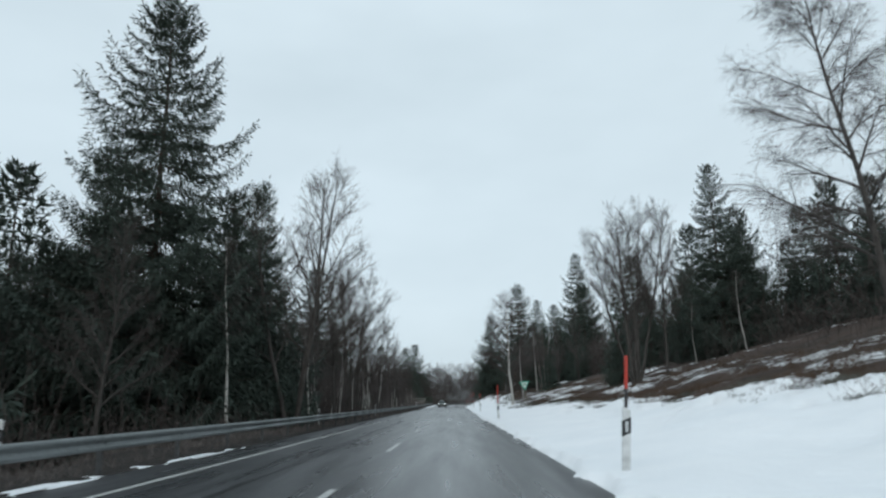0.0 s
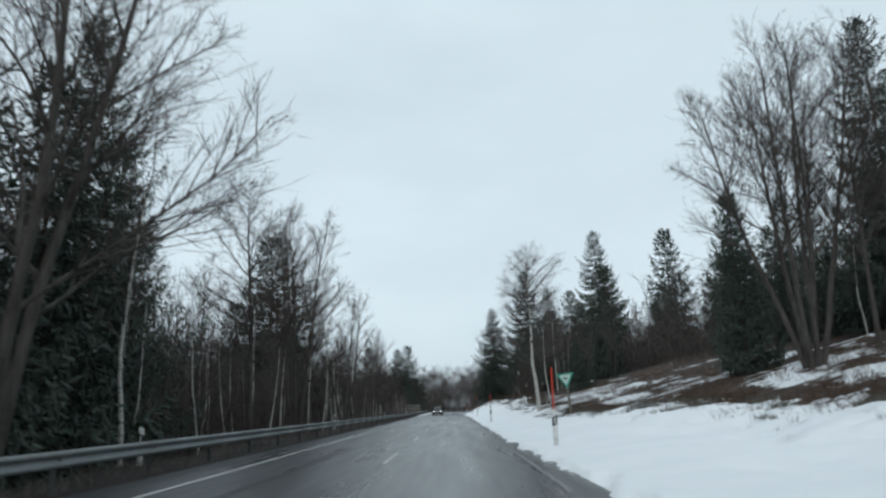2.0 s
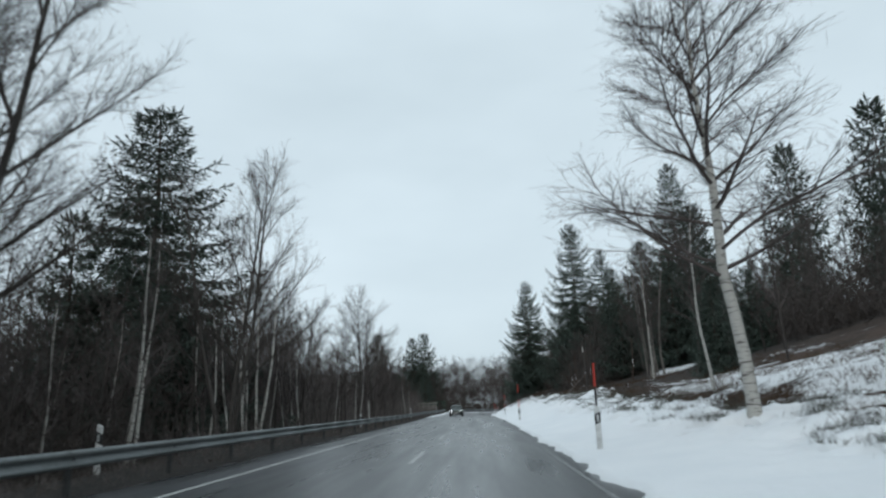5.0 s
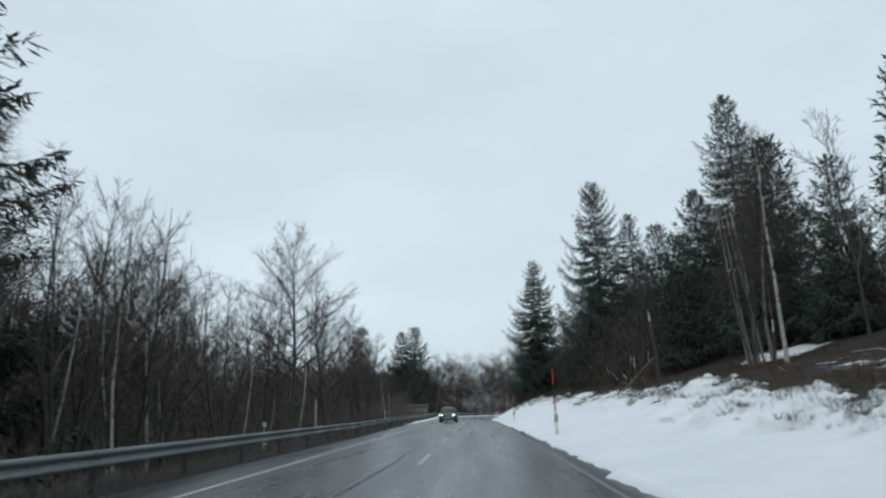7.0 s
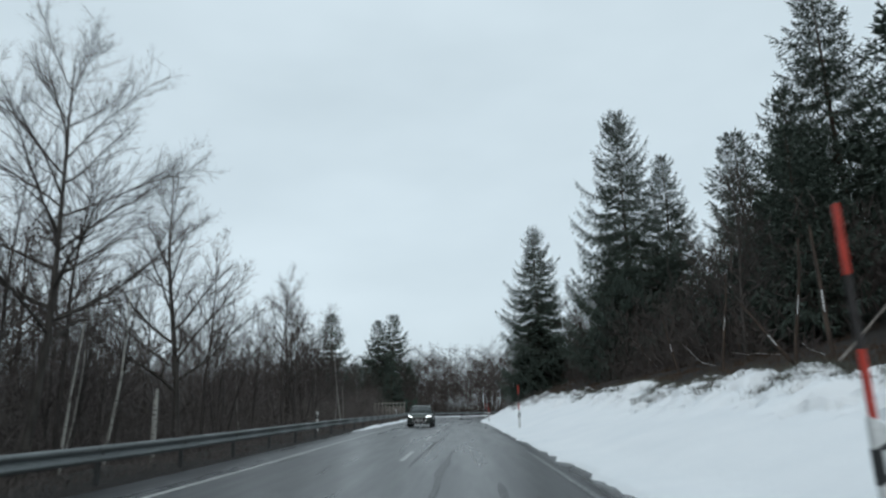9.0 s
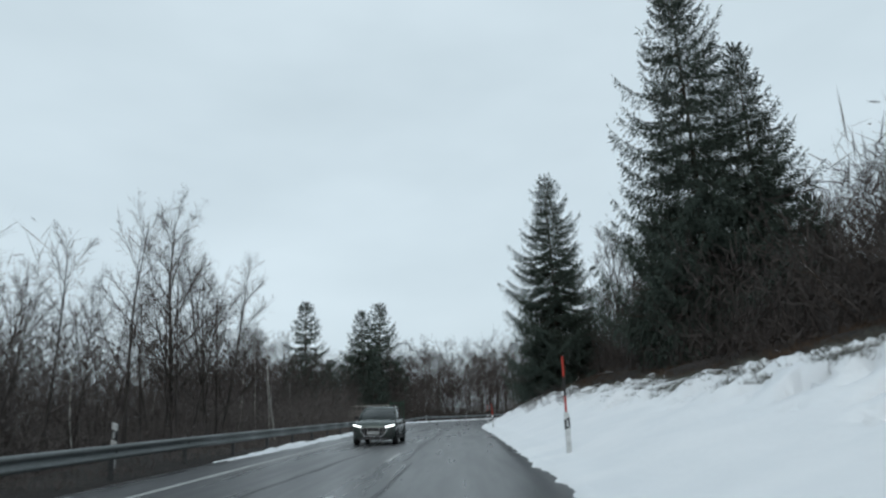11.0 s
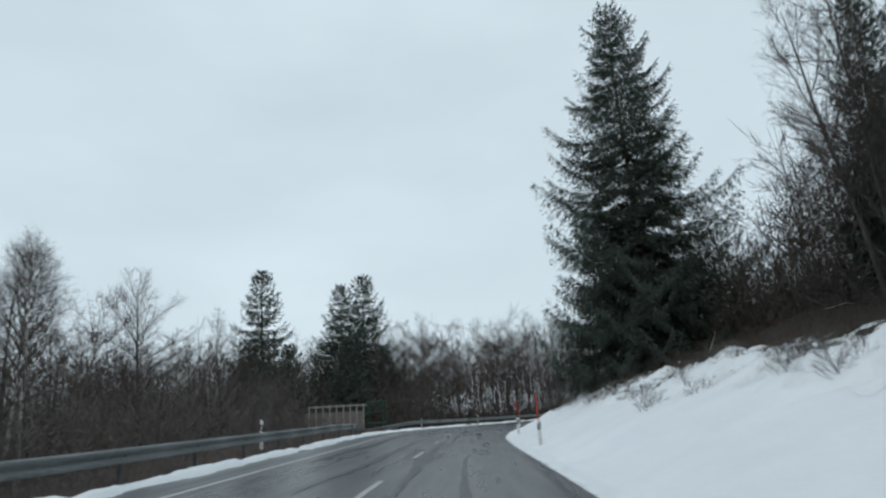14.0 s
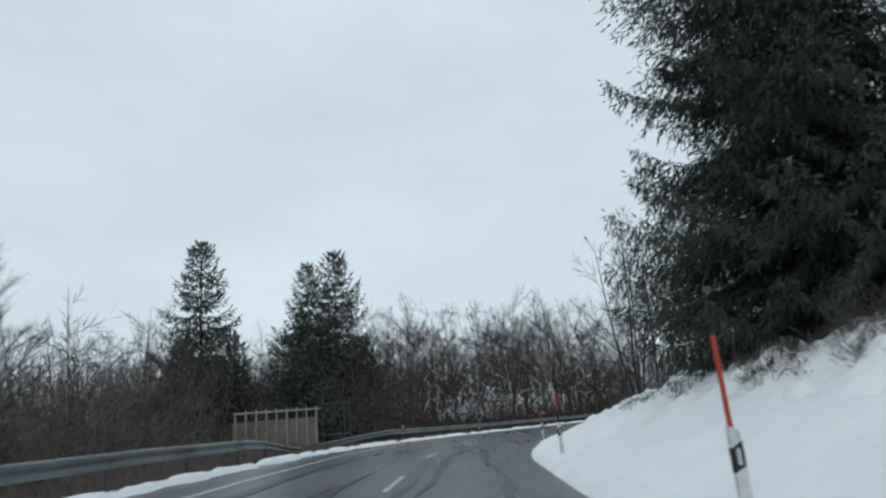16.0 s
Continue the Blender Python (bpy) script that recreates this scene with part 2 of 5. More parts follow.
# ---- the plan: the road's line, its height and its banking ----
MID_X, BEND_Y, BEND_R, BEND_END = -1.65, 208.0, 80.0, 1.15
EDGE_R, LINE_R, LINE_L, EDGE_L, RAIL_L = 3.95, 3.45, -3.55, -5.1, -5.55


def road_z(s):
    u = np.clip(np.asarray(s, float), -60, 195) / 200
    return 1.416 * u ** 2 - 1.26 * u ** 3


def road_bank(s):
    return np.interp(s, (125, 150, 176, 200, 212, 245, 290), (0.0, 0.028, 0.042, 0.085, 0.08, 0.02, 0.0))


def to_world(s, d):
    """The plan place at s metres along the road and d metres right of its middle line."""
    s, d = np.broadcast_arrays(np.asarray(s, float), np.asarray(d, float))
    f = np.clip((s - BEND_Y) / BEND_R, 0, BEND_END)
    x = MID_X + BEND_R - (BEND_R - d) * np.cos(f)
    y = BEND_Y + (BEND_R - d) * np.sin(f)
    back, on = np.minimum(s - BEND_Y, 0), np.maximum(s - BEND_Y - BEND_R * BEND_END, 0)
    return x + on * math.sin(BEND_END), y + back + on * math.cos(BEND_END)


def to_road(x, y):
    """The inverse of to_world for plan places."""
    x, y = np.broadcast_arrays(np.asarray(x, float), np.asarray(y, float))
    vx, vy = x - (MID_X + BEND_R), y - BEND_Y
    f = np.arctan2(vy, -vx)
    f = np.where(vy < 0, 0, np.clip(np.where(f < 0, math.pi, f), 0, BEND_END))
    tx, ty = np.sin(f), np.cos(f)
    cx, cy = MID_X + BEND_R - BEND_R * np.cos(f), BEND_Y + BEND_R * np.sin(f)
    d = (x - cx) * ty - (y - cy) * tx
    s = BEND_Y + f * BEND_R + (x - cx) * tx + (y - cy) * ty
    return s, d


SLOPE_S = (0, 70, 115, 170, 200, 235)
SLOPE_E = (0, 1, 4, 6, 9, 13, 21, 40, 90, 260)
SLOPE_Z = ((0.0, 0.03, 0.36, 0.8, 1.6, 2.6, 4.6, 9.0, 17, 26),
           (0.0, 0.03, 0.3, 0.75, 1.65, 2.7, 4.7, 9.5, 18, 28),
           (0.0, 0.08, 0.9, 1.6, 2.3, 3.0, 5.0, 9.5, 18, 28),
           (0.0, 0.1, 1.1, 1.9, 2.9, 4.0, 6.4, 11, 19, 28),
           (0.0, 0.15, 1.6, 2.6, 3.9, 5.2, 8.0, 12, 19, 28),
           (0.0, 0.15, 0.9, 1.4, 2.0, 2.7, 4.0, 7, 12, 20))


def ground_z(s, d):
    """The height of the bare ground."""
    s, d = np.broadcast_arrays(np.asarray(s, float), np.asarray(d, float))
    e = d - EDGE_R
    rows = np.stack([np.interp(e, SLOPE_E, r) for r in SLOPE_Z])
    k = np.clip(np.interp(s, SLOPE_S, range(6)), 0, 4.999)
    i = k.astype(int)
    w = k - i
    w = w * w * (3 - 2 * w)
    right = np.take_along_axis(rows, i[None], 0)[0] * (1 - w) + np.take_along_axis(rows, i[None] + 1, 0)[0] * w
    l = -d
    left = np.interp(l, (5.1, 7.6, 10, 16, 30, 80, 300), (-0.02, -0.02, -0.5, -1.7, -3.0, -5.0, -9.0))
    left = left * (1 - 0.85 * smoothstep(192, 214, s))
    z = road_z(s) - road_bank(s) * np.clip(d, -9, EDGE_R) + np.where(d > 0, right, left)
    rough = smoothstep(4.5, 9, np.abs(d)) * (0.11 * ripple(s, d, 1.3) + 0.22 * ripple(s, d, 5.0, 2.0))
    far = smoothstep(40, 120, np.abs(d)) * 2.0 * ripple(s, d, 40.0, 4.0)
    return z + rough + far - 0.12 * (1 - smoothstep(0, 0.4, np.abs(d - (EDGE_R + EDGE_L) / 2) - (EDGE_R - EDGE_L) / 2))


def ground_at(x, y):
    s, d = to_road(x, y)
    return float(ground_z(s, d))


def sheet(name, S, D, Z, material, smooth=True):
    """A surface over the road's own coordinates."""
    ss, dd = np.meshgrid(S, D, indexing="ij")
    x, y = to_world(ss, dd)
    n, m = ss.shape
    idx = np.arange(n * m).reshape(n, m)
    f = np.stack([idx[:-1, :-1], idx[:-1, 1:], idx[1:, 1:], idx[1:, :-1]], -1).reshape(-1, 4)
    return quick_mesh(name, np.stack([x, y, Z(ss, dd)], -1).reshape(-1, 3), f, material, smooth)


def snow_rim(s):
    return np.interp(s, (0, 35, 62, 90, 115, 150, 170, 200, 240), (8.2, 7.9, 5.9, 5.8, 6.6, 7.5, 8.0, 6.6, 5.0))


# ---- ground, road and snow ----
gx = np.unique(np.concatenate([np.arange(-14, 18, 0.4), np.arange(18, 60, 1.5), np.arange(-60, -14, 1.5), np.arange(60, 260, 12), np.arange(-260, -60, 12), np.array([-2500, -1500, -900, -500, -300, 300, 500, 900, 1500, 2500])]))
gy = np.unique(np.concatenate([np.arange(-30, 290, 0.9), np.arange(290, 520, 10), np.array([-2500, -1200, -500, -200, -90, -50, 600, 900, 1500, 2500])]))
yy, xx = np.meshgrid(gy, gx, indexing="ij")
gs, gd = to_road(xx, yy)
gz = ground_z(np.clip(gs, -100, 420), np.clip(gd, -300, 300))
under = gd - EDGE_R
gz = gz - 0.32 * smoothstep(0.2, 1.0, under) * (1 - smoothstep(-1.2, -0.2, under - snow_rim(gs)))
idx = np.arange(xx.size).reshape(xx.shape)
gf = np.stack([idx[:-1, :-1], idx[:-1, 1:], idx[1:, 1:], idx[1:, :-1]], -1).reshape(-1, 4)
ground_me = quick_mesh("ground", np.stack([xx, yy, gz], -1).reshape(-1, 3), gf, HEATH, True)
ge = gd - EDGE_R
gr = ge - snow_rim(gs)
cover = np.where(gd > 0, 0.02 + 0.1 * smoothstep(0.8, 3.0, gr) - 0.1 * smoothstep(5, 17, gr) + 0.07 * smoothstep(50, 64, gs) * (1 - smoothstep(98, 116, gs)) * (1 - smoothstep(3, 8, gr)) + 0.35 * (1 - smoothstep(-6.0, -3.2, gr)) - 0.22 * smoothstep(98, 118, gs) * smoothstep(-0.5, 0.5, gr) + 0.42 * np.exp(-((xx - 20.0) / 2.6) ** 2 - ((yy - 130) / 7.0) ** 2), -0.14)
ground_me.attributes.new("snow_cover", "FLOAT", "POINT").data.foreach_set("value", cover.ravel().astype(np.float32))
# Left litter fades past s 160, a lighter ground colour standing in for haze.
ground_me.attributes.new("leaf_litter", "FLOAT", "POINT").data.foreach_set("value", np.where(gd < 0, 1.0 - 0.75 * smoothstep(160, 180, gs), smoothstep(98, 118, gs)).ravel().astype(np.float32))
tagged(new("ground", ground_me), "brown winter heath and leaf litter with leftover snow patches", "ground", kind="structure")

RS = np.arange(-30, 420, 1.0)
RD = np.array([-5.15, -5.05, -4.3, -3.5, -2.6, -1.7, -0.8, 0, 0.9, 1.8, 2.7, 3.5, 4.0, 4.15])


def road_top(s, d):
    rut = -0.008 * (np.exp(-((np.abs(d - 1.75) - 0.75) / 0.3) ** 2) + np.exp(-((np.abs(d + 1.75) - 0.75) / 0.3) ** 2))
    lip = np.where((d < -5.1) | (d > 4.1), -0.2, 0.0)
    return road_z(s) - road_bank(s) * d + rut + lip


road = tagged(new("road", sheet("road", RS, RD, road_top, ASPHALT)), "wet dark grey asphalt country road", "road", kind="structure")


def line_strip(s0, s1, d, width, step=1.0, lift=0.006, paint=None):
    S = np.linspace(s0, s1, max(2, int((s1 - s0) / step) + 1))
    return sheet("line", S, np.array([d - width / 2, d + width / 2]), lambda s, dd: road_z(s) - road_bank(s) * dd + lift, paint or LINE)


for k in range(-2, 27):
    part("lane_dash", line_strip(6.55 + 12 * k, 10.55 + 12 * k, 0.0, 0.13), LINE, road, "worn white lane dash")
part("edge_line", line_strip(-30, 400, LINE_L, 0.15), LINE, road, "worn white edge line")
part("edge_line", line_strip(36, 128, LINE_R, 0.1, 1.0, 0.006, LINE_FAINT), LINE_FAINT, road, "worn white edge line")


TAR = plain("dark_wet_tar", (0.02, 0.021, 0.024), 0.36, 0, 0.3, 4.0)
TAR.node_tree.nodes["Principled BSDF"].inputs["Specular IOR Level"].default_value = 0.3
for s0, s1, d0, d1, w in ((96, 111, -0.9, -0.6, 0.07), (112, 131, 0.9, 1.3, 0.16), (116, 121, 2.2, 2.3, 0.2), (124, 150, 0.35, 0.8, 0.12), (138, 158, -1.6, -1.2, 0.1), (150, 176, 0.5, 0.4, 0.22), (158, 172, -2.9, -2.5, 0.18),
                          (172, 203, 0.55, 0.35, 0.3), (168, 190, 2.0, 1.7, 0.15), (176, 206, -1.3, -0.9, 0.28), (184, 212, -2.9, -2.6, 0.3), (196, 224, 0.7, 1.1, 0.22), (204, 214, 2.6, 1.9, 0.18), (30, 52, -1.9, -2.1, 0.3), (8, 34, -1.75, -1.95, 0.3)):
    S = np.linspace(s0, s1, int((s1 - s0) * 2.5))
    u = (S - s0) / (s1 - s0)
    mid = d0 + (d1 - d0) * u + 0.12 * ripple(S, 0, 4.5, d0)
    half = 1.5 * w * np.sin(np.pi * u) ** 0.6 * (0.7 + 0.35 * ripple(S, 0, 2.0, w * 9)).clip(0.15)
    verts = []
    for ss, m_, h_ in zip(S, mid, half):
        for k in (-1, 0, 1):
            dd = m_ + k * h_ / 2
            x, y = to_world(ss, dd)
            verts.append((float(x), float(y), float(road_z(ss) - road_bank(ss) * dd) + 0.0045))
    faces = [(i * 3 + k, i * 3 + k + 1, i * 3 + k + 4, i * 3 + k + 3) for i in range(len(S) - 1) for k in (0, 1)]
    part("tar_streak", mesh_of("tar_streak", verts, faces, TAR), TAR, road, "dark tar streak")


def verge_top(s, d):
    """The snow on the right: thick by the road, thinning out up the slope."""
    e = d - EDGE_R
    edge = 0.12 * ripple(s, 0, 0.9) + 0.11 * ripple(s, 3, 0.33, 1.0) + 0.36 * smoothstep(30, 55, s) * (1 - smoothstep(80, 110, s)) + 0.2 * smoothstep(80, 110, s) * (1 - smoothstep(145, 170, s)) - 0.12 * smoothstep(160, 178, s) - 0.1
    edge = edge + (0.2 * ripple(s, 1.5 * e, 0.2, 5.0) + 0.12 * ripple(s, 2.0, 0.6, 8.0)) * (1 - smoothstep(40, 62, s))
    inner = smoothstep(0.0, 0.35, e + 0.1 + edge)
    later = smoothstep(60, 100, s)
    rim = snow_rim(s) + (0.9 - 0.55 * later) * ripple(s, 0, 3.0, 1.0) + (0.6 - 0.2 * later) * ripple(s, e, 0.9, 3.0)
    thick = 0.12 + 0.08 * smoothstep(0.3, 2, e) + 0.05 * ripple(s, d, 0.8, 5.0) * smoothstep(0.4, 2.0, e)
    thin = 1 - smoothstep(-1.8 + 1.2 * later, 1.0 - 0.4 * later, e - rim)
    band = smoothstep(-3.7, -2.1, e - rim + 0.5 * ripple(s, 5, 2.2, 2.0))
    clean = 1 - 0.6 * smoothstep(30, 80, s) - 0.4 * smoothstep(95, 120, s)
    pits = np.maximum(0, ripple(s, 0.8 * d, 0.2, 7.0) + 0.55 * ripple(s + 0.7 * d, 0.6 * d, 0.42, 3.0) + 0.2 * ripple(s, d, 1.6, 9.0) - 0.12 - 0.5 * clean)
    holes = (1.3 * pits * (1 - 0.55 * smoothstep(176, 192, s)) - (0.08 + 0.12 * later) * ripple(s + 0.5 * d, d, 0.36, 4.0) - 0.06 * ripple(s, d, 0.7, 2.0)) * band
    base = np.maximum(ground_z(s, d), np.where(e < 0.3, road_z(s) - road_bank(s) * d, -99))
    return base - 0.12 + inner * (0.12 + thick * thin - 0.02 - holes) - 0.25 * smoothstep(0.2, 1.5, e - rim)


verge = tagged(new("snow_verge", sheet("snow_verge", np.arange(-20, 262, 0.24), np.concatenate([np.arange(3.2, 5.0, 0.1), np.arange(5.0, 7.6, 0.3), np.arange(7.6, 13.0, 0.16), np.arange(13.0, 15.0, 0.4)]), verge_top, SNOW)),
               "smooth white snow bank along the road edge", "snow", kind="structure")


def strip_top(s, d):
    u = (d + 4.95) / 0.5
    w = np.clip(1 + 0.5 * ripple(s, 0, 1.1) + 0.4 * ripple(s, 2 * d, 0.35, 3.0), 0.25, 1.8) * smoothstep(149, 160, s)
    w = np.maximum(w, (0.125 + 0.05 * ripple(s, 0, 0.9) + 0.03 * ripple(s, 4, 0.3)) * smoothstep(-4, 0, s) * (1 - smoothstep(20, 27, s)))
    return road_z(s) - road_bank(s) * d - 0.03 - 0.5 * (1 - np.clip(w / 0.12, 0, 1)) + (0.035 + 0.13 * np.clip(w, 0, 1.3)) * np.maximum(0, 1 - (u / (0.03 + 0.49 * np.clip(w, 0, 1.5))) ** 2) ** 0.6


tagged(new("snow_strip", sheet("snow_strip", np.arange(-6, 330, 0.3), np.arange(-5.7, -4.0, 0.07), strip_top, SNOW)), "thin strip of ploughed snow along the road edge", "snow", kind="structure")


# ---- trees ----
class Strands:
    """Collects tapered strands and thin blades into arrays for one mesh."""

    def __init__(self):
        self.v, self.f, self.n = [], [], 0

    def strand(self, pts, radii, sides=3):
        pts, radii = np.asarray(pts, float), np.asarray(radii, float)
        way = np.gradient(pts, axis=0)
        way /= np.linalg.norm(way, axis=1)[:, None] + 1e-9
        ref = np.where(np.abs(way[:, 2:3]) > 0.9, np.array([[1.0, 0, 0]]), np.array([[0, 0, 1.0]]))
        a = np.cross(way, ref)
        a /= np.linalg.norm(a, axis=1)[:, None] + 1e-9
        b = np.cross(way, a)
        ang = np.arange(sides) * math.tau / sides
        ring = pts[:, None] + radii[:, None, None] * (np.cos(ang)[None, :, None] * a[:, None] + np.sin(ang)[None, :, None] * b[:, None])
        m = len(pts)
        idx = self.n + np.arange(m * sides).reshape(m, sides)
        nxt = np.roll(idx, -1, axis=1)
        self.f.append(np.stack([idx[:-1], nxt[:-1], nxt[1:], idx[1:]], -1).reshape(-1, 4))
        self.v.append(ring.reshape(-1, 3))
        self.n += m * sides

    def blades(self, base, tip, width, twist):
        """Slim four-cornered blades from base to tip."""
        base, tip = np.asarray(base, float), np.asarray(tip, float)
        way = tip - base
        side = np.cross(way, twist)
        side *= (width / (np.linalg.norm(side, axis=1) + 1e-9))[:, None]
        mid = base + 0.45 * way
        k = len(base)
        idx = self.n + np.arange(4 * k).reshape(4, k)
        self.v.append(np.concatenate([base, mid - side / 2, tip, mid + side / 2]))
        self.f.append(np.stack([idx[0], idx[1], idx[2], idx[3]], -1))
        self.n += 4 * k

    def mesh(self, name, material, smooth=False):
        return quick_mesh(name, np.concatenate(self.v), np.concatenate(self.f), material, smooth)


def thing(name, label, category, group=""):
    return tagged(new(name), label, category, group)


def make_spruce(seed, height, spread, clear=0.06, spray=(0.3, 0.1, 0.18, 0.5), fullness=0.8, open_top=0.0, lean=0.0):
    """A spruce: a straight trunk and tiers of boughs, each a flat plume of sprays with a hanging curtain.

    spray: a spray's length and width, the step between side twigs and the step between tiers."""
    rng = np.random.default_rng(seed)
    root = thing("spruce", "tall dark green spruce with drooping ragged boughs", "spruce tree", "spruces beside the road")
    t = Strands()
    hz = np.linspace(-0.6, height, 9)
    tr = 0.011 * height
    t.strand(np.stack([lean * (hz / height) ** 2 + 0.05 * rng.normal(size=9), 0.05 * rng.normal(size=9), hz], 1), tr * (1 - hz / height * 0.97).clip(0.02) + 0.01, 8)
    part("trunk", t.mesh("trunk", BARK, True), BARK, root)
    a, b, step, tier = spray
    c, wood = Strands(), Strands()
    z = height * clear
    while z < height - 0.3:
        u = z / height
        reach = spread * min(1.0, (1.3 * (1 - u)) ** fullness) * (0.8 + 0.2 * min(1.0, u / 0.2)) + 0.12
        reach *= 1 + 0.09 * math.sin(1.9 * z + seed) + 0.05 * math.sin(4.3 * z)
        count = 6 if u < 0.85 else 5
        turn = rng.random() * math.tau
        for k in range(count):
            az = turn + k * math.tau / count + rng.normal() * 0.25
            L = reach * (0.74 + 0.3 * rng.random()) * (1 + 0.13 * math.sin(3.0 * az + 0.5 * z + seed))
            L *= 0.6 if rng.random() < 0.12 * (1 - u) else 1.0
            slope = -0.42 + 0.9 * u ** 1.6 + 0.09 * rng.normal()
            q = np.linspace(0, 1, 7)
            sag = 0.1 + 0.1 * rng.random()
            rise = L * (slope * q - sag * 4 * q * (1 - q) * (1 - 0.5 * u) + (0.2 + 0.1 * open_top) * q ** 3)
            swing = rng.normal() * 0.08 * L * q ** 2
            ca, sa = math.cos(az), math.sin(az)
            p = np.stack([ca * L * q - sa * swing + lean * u * u, sa * L * q + ca * swing, z + rise], 1)
            wood.strand(p[:6] if a < 0.35 else p[:5:2], np.linspace(0.009 * L + 0.008, 0.004, 6 if a < 0.35 else 3), 3)
            # pairs of side twigs, longest a third of the way out
            n = max(3, int(L / step))
            w = np.repeat(0.14 + 0.86 * (np.arange(n) + 0.5) / n, 2)
            side = np.tile([-1.0, 1.0], n)
            long = (0.46 * L * (1.03 - w) ** 0.7 * np.minimum(1, w / 0.3) ** 0.6 + 0.5 * a) * (0.7 + 0.5 * rng.random(2 * n))
            long = np.minimum(long, 2.0)
            rows = np.maximum(1, np.ceil(long / (0.8 * a)).astype(int))
            i = np.repeat(np.arange(2 * n), rows)
            j = np.concatenate([np.arange(r) for r in rows]) / np.repeat(rows, rows)
            m = len(i)
            at = np.stack([np.interp(w[i], q, p[:, x]) for x in range(3)], 1)
            fwd = 0.62 + 0.15 * rng.normal(size=2 * n)
            way = np.stack([ca * fwd - sa * side * 0.8, sa * fwd + ca * side * 0.8, np.full(2 * n, slope * 0.5 - 0.22 * (1 - u))], 1)[i]
            far = (j * long[i])[:, None]
            at = at + way * far - np.array([0, 0, 1.0]) * (0.16 * far * far * (1 - 0.6 * u))
            d = way + rng.normal(size=(m, 3)) * 0.22
            d[:, 2] -= 0.25 * j * (1 - u)
            d /= np.linalg.norm(d, axis=1)[:, None]
            c.blades(at, at + d * (a * (0.9 + 0.5 * rng.random(m)))[:, None], b * (0.75 + 0.5 * rng.random(m)), rng.normal(size=(m, 3)) * 0.45 + np.array([0, 0, 1.0]))
            # the hanging curtain, shorter towards the tip and the top
            h = int(m * (0.95 - 0.45 * u))
            if h:
                s = rng.integers(0, m, h)
                drop = np.stack([0.25 * ca + 0.25 * rng.normal(size=h), 0.25 * sa + 0.25 * rng.normal(size=h), np.full(h, -1.0)], 1)
                size = a * (0.8 + 1.3 * rng.random(h)) * (1.2 - 0.6 * u) * (1.1 - 0.4 * w[i][s])
                c.blades(at[s], at[s] + drop * size[:, None], 0.72 * b * (0.7 + 0.5 * rng.random(h)), rng.normal(size=(h, 3)) * np.array([1, 1, 0.2]))
            # the tip brush, turned up
            tip = p[-1] + (p[-1] - p[-2]) * np.linspace(-1.2, 0.1, 5)[:, None]
            d = (p[-1] - p[-2]) / np.linalg.norm(p[-1] - p[-2]) + rng.normal(size=(5, 3)) * 0.25 + np.array([0, 0, 0.12])
            c.blades(tip, tip + d * a, np.full(5, b * 0.9), rng.normal(size=(5, 3)))
        z += tier * (0.7 + 0.6 * rng.random()) * (1.0 + open_top * u if u < 0.86 else 0.75)
    m = 24
    top = np.array([[lean, 0, height - 0.9 * k / m] for k in range(m)])
    ang = rng.random(m) * math.tau
    c.blades(top, top + np.stack([0.16 * np.cos(ang), 0.16 * np.sin(ang), 0.2 + 0.15 * rng.random(m)], 1), np.full(m, 0.07), rng.normal(size=(m, 3)))
    # the dark inner boughs close to the trunk
    big = 0.3 + 1.1 * a
    m = int(height * spread * 6.5 / big ** 1.6)
    zc = height * (clear + (0.9 - clear) * rng.random(m) ** 1.3)
    rc = spread * (1 - zc / height) ** fullness * (0.05 + 0.68 * rng.random(m))
    ang = rng.random(m) * math.tau
    at = np.stack([rc * np.cos(ang), rc * np.sin(ang), zc - 0.25 * rc], 1)
    out = np.stack([0.6 * np.cos(ang), 0.6 * np.sin(ang), -0.2 - 0.6 * rng.random(m)], 1) + rng.normal(size=(m, 3)) * 0.4
    size = big * (0.6 + 0.6 * rng.random(m)) * (0.4 + 0.6 * (1 - zc / height))
    c.blades(at, at + out * size[:, None], 0.26 * size, rng.normal(size=(m, 3)))
    crown = part("crown", c.mesh("crown", NEEDLES), NEEDLES, root)
    tagged(part("bough_layer", wood.mesh("bough_layer", BARK), BARK, crown), kind="stuff")
    tagged(crown, kind="stuff")
    return root


def grow(rng, base, way, length, r0, r1, parts, wander=0.12, lift=0.0):
    pts, d = [np.array(base, float)], np.array(way, float)
    d /= np.linalg.norm(d)
    for k in range(parts):
        d = d + rng.normal(size=3) * wander + np.array([0, 0, lift])
        d /= np.linalg.norm(d)
        pts.append(pts[-1] + d * length / parts)
    return np.array(pts), np.linspace(r0, r1, parts + 1)


def along(g, w):
    """Points at the shares w of a polyline, with its unit direction there."""
    n = len(g) - 1
    at = np.stack([np.interp(w * n, range(n + 1), g[:, j]) for j in range(3)], 1)
    k = np.minimum((w * n).astype(int), n - 1)
    d = g[k + 1] - g[k]
    return at, d / (np.linalg.norm(d, axis=1)[:, None] + 1e-9)


